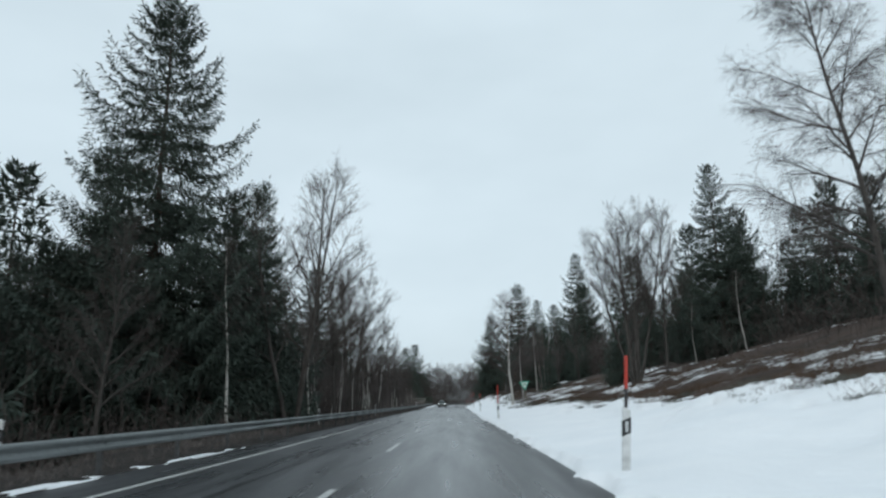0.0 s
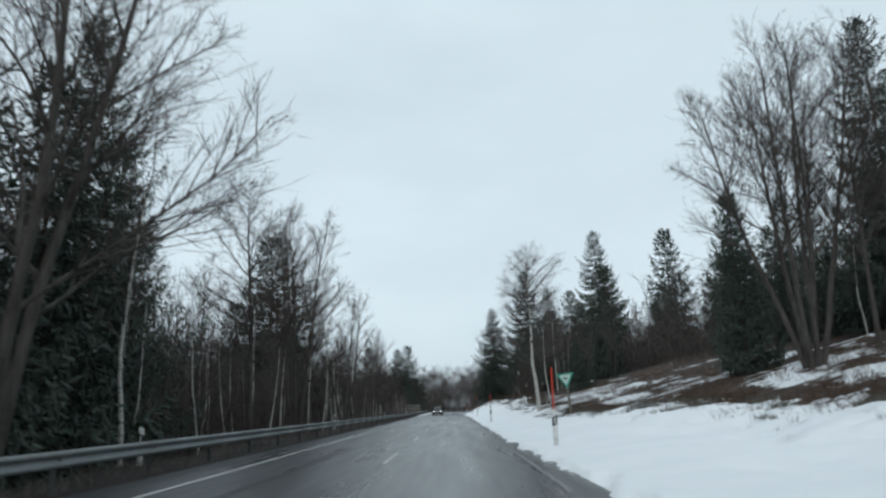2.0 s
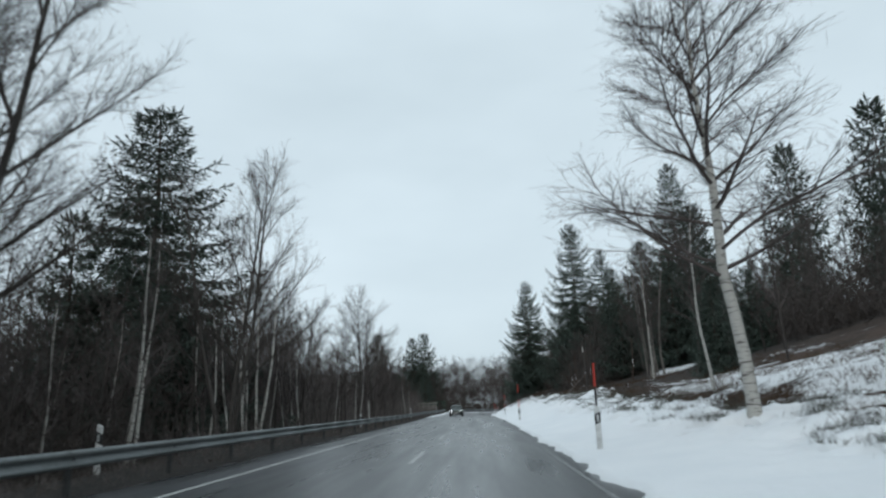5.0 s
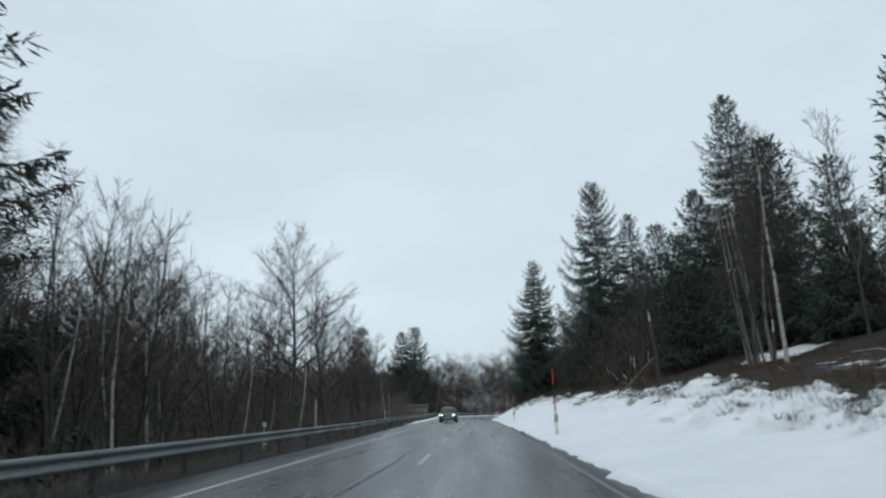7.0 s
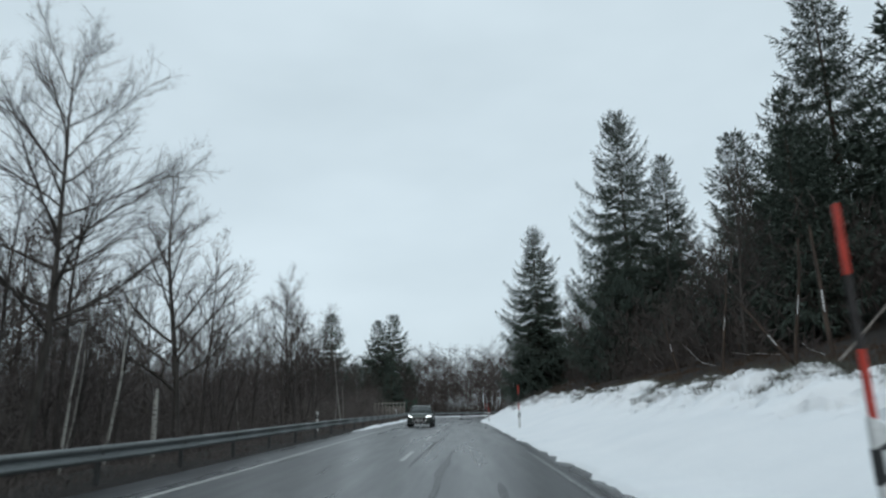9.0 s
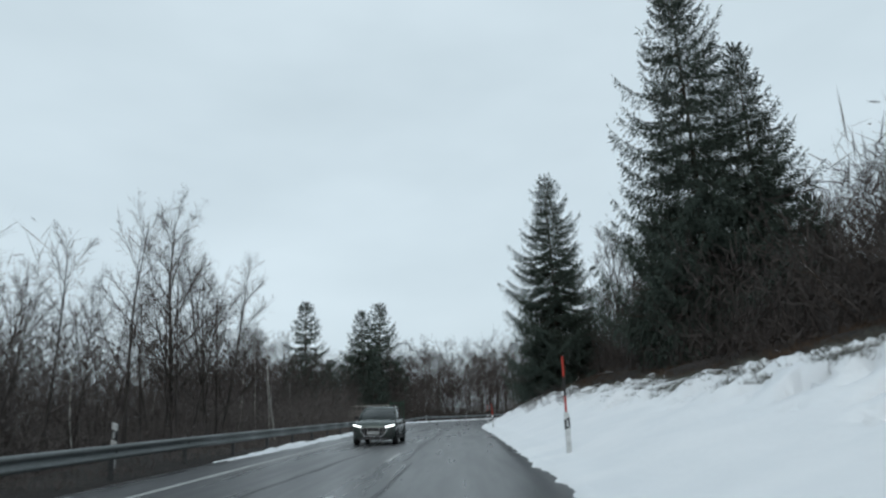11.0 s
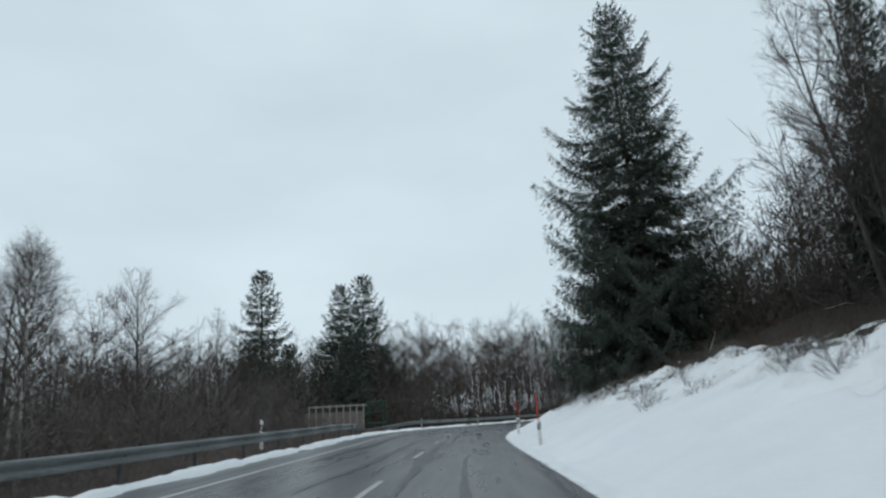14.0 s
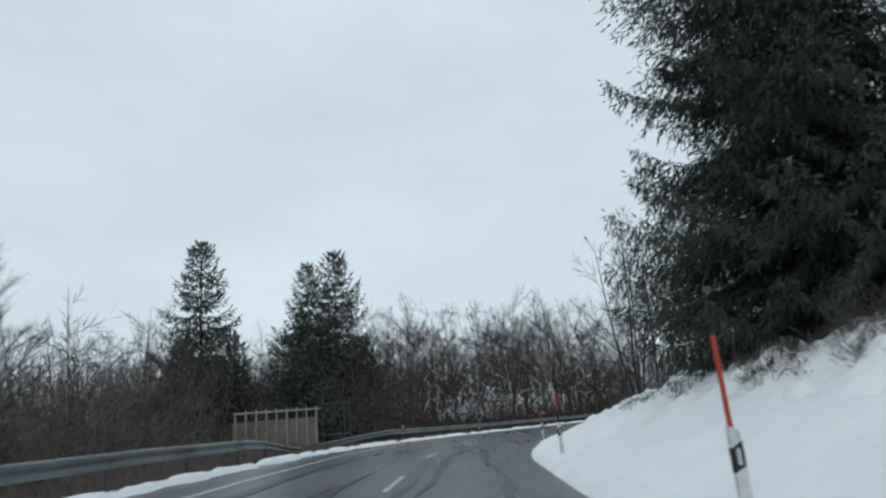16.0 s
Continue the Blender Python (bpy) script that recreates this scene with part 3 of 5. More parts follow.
def make_bare(seed, height, spread=0.4, stems=1, fork=0.3, twigs=1.0, birch=False, limbs=18, weep=0.0, far=False, label="", name="bare_tree", flat=0.75, splay=0.3, thick=1.0):
    """A leafless broadleaf tree: trunk, arching limbs, side branches, twigs and twig ends.

    flat: how far the lowest limbs lie out from the upright; weep: how far the twig ends hang."""
    rng = np.random.default_rng(seed)
    root = thing(name, label or "leafless grey broadleaf tree with fine twigs", "tree", "leafless trees beside the road")
    bark = BIRCH if birch else BARK_MID if far else BARK_GREY
    trunk, crown, fine = Strands(), Strands(), Strands()
    lines = []
    for st in range(stems):
        a = st * math.tau / stems + rng.random()
        lean = 0.0 if stems == 1 else splay * (0.7 + 0.6 * rng.random())
        top = height * (1 if st == 0 else 0.82 + 0.16 * rng.random()) * 1.02
        r = height * (0.0105 if stems == 1 else 0.0078) * (0.8 if birch else 0.75 if far else 1.0) * thick
        off = 0.16 * (stems > 1)
        p, rad = grow(rng, (off * math.cos(a), off * math.sin(a), -0.5), (lean * math.cos(a), lean * math.sin(a), 1), top, r, 0.01, 12, 0.05 if birch else 0.03, 0.03 + 0.02 * (stems > 1) + 0.03 * birch)
        rad = r * (1 - np.linspace(0, 1, 13)) ** 0.85 + 0.01
        rad[0] *= 1.25
        trunk.strand(p, rad, 8 if not far else 5)
        n = max(5, int(limbs / stems))
        for k in range(n):
            v = (k + 0.8 * rng.random()) / n
            u = fork + (0.96 - fork) * v
            at, up = along(p, np.array([u]))
            az = k * 2.4 + rng.normal() * 0.35
            out = flat * (1.15 - 0.75 * v) * (0.8 + 0.4 * rng.random())
            L = height * spread * (0.3 + 0.7 * (1 - v) ** 0.75) * (0.7 + 0.5 * rng.random())
            rr = min(0.62 * r * (1 - u) ** 0.85 + 0.01, 0.15) * (0.75 + 0.35 * rng.random())
            d0 = up[0] + out * np.array([math.cos(az), math.sin(az), -0.15])
            g, gr = grow(rng, at[0], d0, L, rr, 0.007, 8, 0.075, 0.02 - 0.035 * weep)
            crown.strand(g[::2] if far else g, gr[::2] if far else gr, 3 if far else 5)
            lines.append((g, L * 0.45, 1))
            nb = int((5 + 2.0 * L) * (1.0 if not far else 0.5)) + 1
            w = 0.16 + 0.8 * (np.arange(nb) + 0.6 * rng.random(nb)) / nb
            bat, bd = along(g, w)
            for j in range(nb):
                flip = 1 if j % 2 else -1
                sideways = np.cross(bd[j], np.array([0, 0, 1.0]))
                dd = bd[j] + flip * (0.55 + 0.3 * rng.random()) * sideways / (np.linalg.norm(sideways) + 1e-6) + rng.normal(size=3) * 0.22 + np.array([0, 0, 0.12 - 0.3 * weep])
                l2 = (0.52 * L * (1 - 0.72 * w[j]) + 0.25) * (0.6 + 0.6 * rng.random())
                h, hr = grow(rng, bat[j], dd, l2, rr * 0.42 * (1 - 0.6 * w[j]) + 0.004, 0.004, 4, 0.12, 0.03 - 0.1 * weep)
                crown.strand(h[::2], hr[::2], 3)
                lines.append((h, l2, 2))
    B, T, W = [], [], []
    for g, l, level in lines:
        m = max(3, int((3 + 4.2 * l) * twigs * (0.55 if far else 1.0)))
        at, d = along(g, 0.12 + 0.88 * rng.random(m))
        d = d + rng.normal(size=(m, 3)) * 0.42
        d[:, 2] += 0.12 - 0.75 * weep
        d /= np.linalg.norm(d, axis=1)[:, None]
        size = (0.3 + 0.55 * rng.random(m)) * (0.5 + 0.35 * min(l, 2.2)) * (1.3 if far else 1.0)
        B.append(at), T.append(at + d * size[:, None]), W.append(np.full(m, 0.011 if birch and not far else 0.015 if not far else 0.026))
        if not far:
            for e in (0.35, 0.6, 0.8):
                d2 = d + rng.normal(size=(m, 3)) * 0.5
                d2[:, 2] += 0.08 - 1.0 * weep
                mid = at + d * size[:, None] * e
                B.append(mid), T.append(mid + d2 / np.linalg.norm(d2, axis=1)[:, None] * (size * (0.6 + 0.5 * weep))[:, None]), W.append(np.full(m, 0.007 if birch else 0.009))
    B, T, W = np.concatenate(B), np.concatenate(T), np.concatenate(W)
    fine.blades(B, T, W, rng.normal(size=B.shape))
    part("trunk", trunk.mesh("trunk", bark, True), bark, root, "white birch bark with dark scars" if birch else "")
    wood = TWIGS_FAR if far else (TWIGS if birch else BARK_GREY)
    c = part("crown", crown.mesh("crown", wood), wood, root)
    tagged(part("twig_layer", fine.mesh("twig_layer", TWIGS_FAR if far else TWIGS), TWIGS, c), kind="stuff")
    tagged(c, kind="stuff")
    return root


def make_sapling(seed, height, birch=False):
    """A slim young stem with a few short twigs."""
    return make_bare(seed, height, 0.22, 1, 0.35, 0.8, birch, 9, 0.0, True, "slim young leafless tree in the wood", "young_tree")


PLANTED = {}


def plant(kind, make, x, y, top=None, height=None, turn=0.0, wide=1.0):
    """Sets a tree at a plan place, scaled so that its tip reaches the given height."""
    g = ground_at(x, y) - 0.05
    if kind not in PLANTED:
        root, own = make()
        PLANTED[kind] = [root, own, False]
    root, own, used = PLANTED[kind]
    own = max(v[2] for o in root.children_recursive for v in o.bound_box)
    k = ((top - g) if top is not None else height) / own
    m = pose(x, y, g, 0, 0, turn) @ Matrix.Diagonal((k * wide, k * wide, k, 1))
    if not used:
        root.matrix_basis = m
        PLANTED[kind][2] = True
        root["own_scale"] = 1
        return root
    ob = root.copy()
    scene.collection.objects.link(ob)
    for o in root.children_recursive:
        o2 = o.copy()
        scene.collection.objects.link(o2)
        o2.parent = ob if o.parent == root else MADE[o.parent, ob.name]
        MADE[o, ob.name] = o2
    ob.matrix_basis = m
    return ob


MADE = {}
FINE, NEAR, MID, FAR = (0.24, 0.065, 0.135, 0.5), (0.31, 0.09, 0.185, 0.55), (0.4, 0.125, 0.27, 0.55), (0.54, 0.19, 0.42, 0.66)
SPRUCES = [(lambda s=s, h=h, r=r, c=c, b=b, f=f, o=o: (make_spruce(s, h, r, c, b, f, o), h)) for s, h, r, c, b, f, o in
           ((11, 27, 7.8, 0.04, NEAR, 0.72, 0.9), (12, 24, 6.7, 0.012, FINE, 0.7, 0.2), (13, 22, 5.0, 0.05, NEAR, 0.72, 0.5), (14, 18, 4.7, 0.05, MID, 0.7, 0.3), (15, 15, 3.9, 0.05, MID, 0.72, 0.4), (16, 20, 4.4, 0.08, MID, 0.75, 0.5), (17, 15, 3.9, 0.05, FAR, 0.72, 0.4), (18, 18, 4.4, 0.06, FAR, 0.7, 0.4))]
BARES = [(lambda a=a: (make_bare(*a[0], **a[1]), a[0][1])) for a in (
    ((21, 17, 0.42), dict(fork=0.3, limbs=24, flat=1.3)),
    ((22, 15, 0.34), dict(stems=6, fork=0.34, limbs=60, flat=0.7, splay=0.27)),
    ((23, 16, 0.35), dict(fork=0.25, limbs=22, flat=0.95)),
    ((24, 14, 0.32), dict(stems=3, fork=0.24, limbs=36, flat=0.8, splay=0.16)),
    ((25, 13, 0.3), dict(fork=0.38, birch=True, limbs=24, weep=0.25, twigs=1.4, flat=0.9, label="slender white birch without leaves", name="birch")),
    ((26, 12, 0.22), dict(fork=0.45, birch=True, limbs=12, weep=0.2, flat=0.6, label="slender white birch without leaves", name="birch")),
    ((27, 14, 0.34), dict(fork=0.3, far=True, limbs=16, twigs=1.7, flat=1.0)),
    ((28, 12, 0.34), dict(stems=3, fork=0.3, far=True, limbs=22, splay=0.2, twigs=1.6, flat=0.9)),
    ((29, 13, 0.3), dict(fork=0.25, far=True, limbs=18, twigs=1.7, flat=0.95)),
    ((34, 3, 0.6), dict(stems=5, fork=0.12, limbs=15, far=True, twigs=0.5, splay=0.55, thick=0.6, label="low leafless bush standing in snow", name="bush")),
    ((30, 18, 0.36), dict(fork=0.2, limbs=26, weep=0.6, twigs=1.8, flat=1.2, thick=0.8, label="tall leafless tree with fine drooping twigs")),
    ((35, 18, 0.31), dict(stems=4, fork=0.25, limbs=48, flat=0.65, splay=0.13, twigs=1.3, label="tall leafless tree with several steep stems")),
    ((36, 14, 0.34), dict(fork=0.3, birch=True, limbs=28, weep=0.12, twigs=1.5, flat=1.15, label="broad white birch without leaves in snow", name="birch")))]
SAPS = [lambda s=s, b=b: (make_sapling(s, 8, b), 8) for s, b in ((31, False), (32, True), (33, False))]


def spruce(k, x, y, top=None, height=None, turn=0.0, wide=1.0):
    return plant(("s", k), SPRUCES[k], x, y, top, height, turn, wide)


def bare(k, x, y, top=None, height=None, turn=0.0, wide=1.0):
    return plant(("b", k), BARES[k], x, y, top, height, turn, wide)


def sapling(k, x, y, height, turn=0.0):
    return plant(("y", k), SAPS[k], x, y, None, height, turn, 1.0)


# the left side, from the start of the road onwards
spruce(0, -17.0, 37.0, top=27.0)
spruce(4, -14.0, 41.5, top=15.5, turn=200, wide=1.0)
spruce(7, -31, 45, top=19.5, turn=40)
spruce(3, -25, 31, top=17, turn=80)
spruce(2, -24, 44, top=20, turn=10)
bare(5, -11.1, 33.7, top=10.5)
bare(2, -13.2, 25.0, top=9.5, turn=70)
bare(3, -9.2, 38.8, top=17.3, turn=30, wide=1.15)
spruce(4, -13.5, 47, top=14.0, turn=60)
spruce(0, -15.6, 53, top=20.0, turn=250, wide=0.75)
bare(5, -9.8, 46, top=9.0, turn=120)
bare(0, -11.2, 63.6, top=16.6, turn=200)
spruce(2, -21.8, 105.5, top=23.4, turn=15, wide=1.6)
spruce(3, -18.0, 99.0, top=11.5, turn=60)
spruce(4, -24.5, 101.0, top=14.5, turn=140)
spruce(2, -25.0, 74.0, top=23.5, turn=220)
bare(3, -10.4, 90.0, top=14.2, turn=50)
bare(11, -11.6, 75.5, top=18.0, turn=5)
bare(4, -12.7, 100.8, top=11.0, turn=10)
bare(4, -14.6, 115.3, top=10.2, turn=140)
bare(0, -11.4, 126.2, top=14.4, turn=100)
bare(2, -11.3, 135.5, top=12.7, turn=250, wide=1.15)
bare(2, -15.3, 167.8, top=15.0, turn=310)
bare(3, -14.6, 172, top=13.4, turn=210)
bare(4, -17.5, 190, top=10.6, turn=30)
bare(4, -19.8, 192.5, top=11.5, turn=230)
bare(0, -17.4, 198.5, top=11.0, turn=120)
bare(2, -15.2, 205.6, top=9.3, turn=260)
spruce(5, -28.5, 255.5, top=23.6, wide=1.25)
spruce(3, -16.4, 270, top=25.1, turn=100, wide=1.05)
spruce(3, -20.1, 270.5, top=23.8, turn=30, wide=1.0)
spruce(4, -25.5, 258, top=12, turn=200, wide=1.3)
spruce(4, -31.5, 259, top=13, turn=20, wide=1.2)
spruce(4, -13.0, 268, top=13, turn=100, wide=1.2)
spruce(4, -22.5, 266, top=13.5, turn=310, wide=1.3)

# the right side
bare(10, 18.6, 28.0, top=23.0, turn=60)
spruce(2, 25.3, 62, top=23.8)
spruce(3, 29, 65, top=20, turn=70)
bare(1, 13.9, 51.5, top=17.8, turn=10)
bare(2, 16.2, 51, top=17.4, turn=80, wide=0.7)
spruce(4, 14.4, 58.3, top=11.6, turn=10, wide=0.68)
spruce(6, 33, 56, top=20, turn=90)
spruce(7, 38, 58, top=21, turn=20)
bare(5, 22.0, 61, top=10, turn=70)
bare(5, 24.5, 56, top=12, turn=20)
bare(12, 6.75, 79.4, top=14.9, turn=200, wide=1.5)
bare(5, 9.0, 88.5, top=9.5, turn=40)
spruce(2, 29.8, 158, top=36.3, turn=60)
spruce(7, 38.2, 140, top=31.6, turn=10)
spruce(7, 52.5, 145, top=39.5, turn=130)
spruce(7, 73, 166, top=45.0, turn=200)
spruce(4, 23.3, 127.8, top=17.1, turn=50)
bare(4, 14.1, 117.3, top=15.3, turn=140)
bare(3, 15.3, 124, top=14.5, turn=10, wide=0.7)
spruce(0, 17.0, 174, top=31.9, turn=140, wide=0.9)
spruce(2, 22.3, 177, top=28, turn=40, wide=1.0)
spruce(1, 11.05, 203.2, top=27.8, turn=20, wide=0.95)
bare(3, 14.0, 185, top=17, turn=100)
bare(3, 17.5, 192, top=14, turn=180)
spruce(4, 19.0, 191.5, top=19.8, turn=10, wide=0.72)
spruce(4, 25.0, 200, top=17, turn=110, wide=1.1)
spruce(4, 25, 190, top=20, turn=170, wide=1.2)
bare(2, 13.5, 141, top=14.4, turn=60)
bare(0, 11.5, 216, top=12, turn=130)
spruce(4, 19.5, 146, top=17, turn=77)
spruce(3, 18.3, 150, top=19, turn=290)
spruce(4, 17.0, 141, top=15.5, turn=35, wide=1.1)
spruce(3, 23, 152, top=23, turn=190)
spruce(4, 21.5, 135, top=18, turn=12, wide=1.2)
spruce(7, 29, 148, top=27, turn=80, wide=1.1)
for x, y, h in ((7.4, 196.6, 1.1), (8.4, 198.0, 1.3), (6.6, 199.0, 1.0), (9.3, 194.5, 1.2), (9.6, 189.0, 1.0), (6.0, 203.0, 0.9), (8.0, 85.5, 0.8), (7.6, 65.5, 0.7), (8.3, 72.5, 0.8), (10.4, 172.0, 1.0), (10.8, 160.0, 0.9),
                (5.6, 184.3, 1.0), (7.2, 192.0, 0.8), (7.7, 187.0, 0.9), (6.8, 183.0, 0.7), (7.4, 178.5, 0.9), (7.3, 176.2, 1.0), (8.6, 180.5, 1.0), (9.2, 122.0, 0.9), (10.2, 128.5, 1.0), (7.9, 54.4, 0.6)):
    bare(9, x, y, height=h + 0.15, turn=x * 77)


# ---- the woods behind: many more trees, thickets and heather ----
wood_rng = np.random.default_rng(77)


def scatter(count, xs, ys, gap, choose, least=2.2):
    """Random places in a rectangle, kept apart from each other and from the road."""
    done, tries = [], 0
    while len(done) < count and tries < count * 30:
        tries += 1
        x, y = wood_rng.uniform(*xs), wood_rng.uniform(*ys)
        s, d = to_road(x, y)
        if abs(float(d)) < gap or any((x - a) ** 2 + (y - b) ** 2 < least ** 2 for a, b in done):
            continue
        done.append((x, y))
        choose(x, y, wood_rng.uniform(0, 360))


def pick(*options):
    """Chooses among (weight, function) pairs."""
    total = sum(w for w, _ in options)

    def choose(x, y, turn):
        r = wood_rng.uniform(0, total)
        for w, f in options:
            r -= w
            if r <= 0:
                return f(x, y, turn)
    return choose


U = wood_rng.uniform
dark_left = pick((3, lambda x, y, t: spruce(6, x, y, height=U(9, 15), turn=t)), (3, lambda x, y, t: spruce(7, x, y, height=U(12, 19), turn=t)), (2, lambda x, y, t: bare(8, x, y, height=U(9, 14), turn=t)), (2, lambda x, y, t: sapling(1, x, y, U(7, 11), t)))
scatter(24, (-46, -19), (18, 62), 15, dark_left, 3.5)
scatter(7, (-17, -12.5), (44, 64), 10, pick((1, lambda x, y, t: bare(8, x, y, height=U(8, 12), turn=t))), 3)
open_left = pick((4, lambda x, y, t: bare(6, x, y, height=U(8, 12), turn=t)), (3, lambda x, y, t: bare(7, x, y, height=U(6, 10), turn=t)), (4, lambda x, y, t: bare(8, x, y, height=U(8, 12), turn=t)), (3, lambda x, y, t: sapling(0, x, y, U(6, 10), t)), (3, lambda x, y, t: sapling(1, x, y, U(6, 10), t)), (2, lambda x, y, t: sapling(2, x, y, U(5, 9), t)))
scatter(52, (-28, -11.5), (62, 110), 9.4, open_left, 2.0)
scatter(72, (-28, -13), (108, 172), 10, pick((4, lambda x, y, t: bare(6, x, y, height=U(9, 13), turn=t)), (3, lambda x, y, t: bare(7, x, y, height=U(8, 11), turn=t)), (4, lambda x, y, t: bare(8, x, y, height=U(9, 13), turn=t)), (1, lambda x, y, t: sapling(0, x, y, U(6, 10), t))), 1.9)
scatter(26, (-36, -16), (178, 250), 13, open_left, 2.6)
scatter(9, (-34, -12), (238, 285), 9, pick((1, lambda x, y, t: spruce(7, x, y, height=U(6, 12), turn=t, wide=1.2))), 4.0)
scatter(34, (-19, -10.4), (48, 112), 8.6, pick((3, lambda x, y, t: sapling(1, x, y, U(6, 10), t)), (1, lambda x, y, t: bare(5, x, y, height=U(6, 10), turn=t))), 1.2)
scatter(9, (-18, -11), (112, 180), 9.2, pick((1, lambda x, y, t: sapling(1, x, y, U(5, 9), t))), 1.5)
far_wood = pick((3, lambda x, y, t: bare(6, x, y, height=U(13, 19), turn=t)), (3, lambda x, y, t: bare(7, x, y, height=U(10, 15), turn=t)), (3, lambda x, y, t: bare(8, x, y, height=U(13, 19), turn=t)))
scatter(24, (-14, 24), (262, 290), 9, far_wood, 3.0)
scatter(14, (14, 50), (256, 290), 9, pick((1, lambda x, y, t: bare(6, x, y, height=U(9, 13), turn=t)), (1, lambda x, y, t: bare(7, x, y, height=U(8, 12), turn=t))), 4)
hill_dark = pick((5, lambda x, y, t: spruce(6, x, y, height=U(7, 11.5), turn=t, wide=0.85)), (4, lambda x, y, t: spruce(7, x, y, height=U(8, 13), turn=t, wide=0.85)), (2, lambda x, y, t: bare(8, x, y, height=U(8, 12), turn=t)), (2, lambda x, y, t: sapling(1, x, y, U(6, 9), t)))
scatter(15, (33, 58), (34, 84), 10, hill_dark, 4.0)
scatter(6, (21, 35), (67, 88), 10, pick((2, lambda x, y, t: spruce(4, x, y, height=U(6.5, 9.5), turn=t, wide=0.8)), (1, lambda x, y, t: spruce(5, x, y, height=U(8, 11), turn=t, wide=0.9))), 3.4)
scatter(16, (27, 62), (84, 135), 10, hill_dark, 4.2)
scatter(13, (14, 30), (94, 118), 10, pick((1, lambda x, y, t: spruce(6, x, y, height=U(5, 8), turn=t, wide=1.1)), (2, lambda x, y, t: bare(8, x, y, height=U(8, 12), turn=t)), (2, lambda x, y, t: sapling(2, x, y, U(5, 8), t))), 3.4)
scatter(15, (17, 48), (120, 170), 10, hill_dark, 4.2)
scatter(20, (16, 40), (174, 226), 10, pick((2, lambda x, y, t: bare(6, x, y, height=U(8, 12), turn=t)), (2, lambda x, y, t: bare(7, x, y, height=U(6, 10), turn=t)), (1, lambda x, y, t: spruce(6, x, y, height=U(7, 10), turn=t))), 3.2)
scatter(10, (12.5, 24), (224, 250), 8, far_wood, 3.5)


def thicket(name, label, boxes, stem_h, material, twig_count, density):
    """A mass of thin stems and twigs, too many to count."""
    rng = np.random.default_rng(len(name) + len(boxes))
    st = Strands()
    for x0, x1, y0, y1, gap in boxes:
        n = int((x1 - x0) * (y1 - y0) * density)
        X, Y = rng.uniform(x0, x1, n), rng.uniform(y0, y1, n)
        s, d = to_road(X, Y)
        keep = np.abs(d) > gap
        X, Y, s, d = X[keep], Y[keep], s[keep], d[keep]
        Z = ground_z(s, d)
        for x, y, z in zip(X, Y, Z):
            h = stem_h * rng.uniform(0.35, 1.0)
            lean = rng.normal(size=2) * 0.24 * h
            p = np.array([[x, y, z - 0.1], [x + lean[0] * 0.4, y + lean[1] * 0.4, z + h * 0.5], [x + lean[0], y + lean[1], z + h]])
            st.strand(p, np.array([1.0, 0.65, 0.2]) * (0.007 + 0.0028 * h), 3)
            m = twig_count
            w = rng.uniform(0.2, 1.0, m)
            at = np.stack([np.interp(w, (0, 0.5, 1), p[:, j]) for j in range(3)], 1)
            dd = rng.normal(size=(m, 3)) * 0.7 + np.array([0, 0, 0.7])
            dd /= np.linalg.norm(dd, axis=1)[:, None]
            st.blades(at, at + dd * (rng.uniform(0.2, 0.5, m) * (0.5 + 0.16 * h))[:, None], np.full(m, 0.022 if stem_h < 8 else 0.045), rng.normal(size=(m, 3)))
    return tagged(new(name, st.mesh(name, material)), label, "undergrowth", kind="stuff")


def far_trees(label, boxes, count, heights, material, gap=9.0, crown=105, twig=0.042):
    """A distant leafless wood: simple stems with limbs and twig haze, past counting."""
    rng = np.random.default_rng(count)
    st = Strands()
    area = [(x1 - x0) * (y1 - y0) for x0, x1, y0, y1 in boxes]
    for (x0, x1, y0, y1), a in zip(boxes, area):
        n = int(count * a / sum(area))
        X, Y = rng.uniform(x0, x1, n), rng.uniform(y0, y1, n)
        s, d = to_road(X, Y)
        Z = ground_z(s, d)
        for x, y, z, dd in zip(X, Y, Z, d):
            if abs(dd) < gap:
                continue
            h = rng.uniform(*heights)
            bend = rng.normal(size=2) * 0.09 * h
            p = np.array([[x, y, z - 0.2], [x + bend[0] * 0.3, y + bend[1] * 0.3, z + h * 0.5], [x + bend[0], y + bend[1], z + h]])
            st.strand(p, np.array([1.0, 0.7, 0.12]) * 0.0055 * h, 3)
            T, L = [], []
            for k in range(11):
                u = rng.uniform(0.25, 0.9)
                at = np.array([np.interp(u, (0, 0.5, 1), p[:, j]) for j in range(3)])
                az = rng.uniform(0, math.tau)
                way = np.array([math.cos(az), math.sin(az), rng.uniform(0.3, 1.3)])
                way /= np.linalg.norm(way)
                l = h * 0.4 * (1.1 - 0.8 * u) * rng.uniform(0.7, 1.2)
                q = np.array([at, at + way * l])
                st.strand(q, np.array([0.003 * h * (1.1 - u) + 0.008, 0.01]), 3)
                T.append(q[0]), L.append(q[1] - q[0])
            T, L = np.array(T), np.array(L)
            k = rng.integers(0, len(T), crown)
            at = T[k] + L[k] * rng.uniform(0.2, 1.05, crown)[:, None]
            way = L[k] / np.linalg.norm(L[k], axis=1)[:, None] + rng.normal(size=(crown, 3)) * 0.55
            st.blades(at, at + way * (h * 0.085 * rng.uniform(0.5, 1.2, crown))[:, None], np.full(crown, twig), rng.normal(size=(crown, 3)))
    return tagged(new("far_wood", st.mesh("far_wood", material)), label, "wood", kind="stuff")


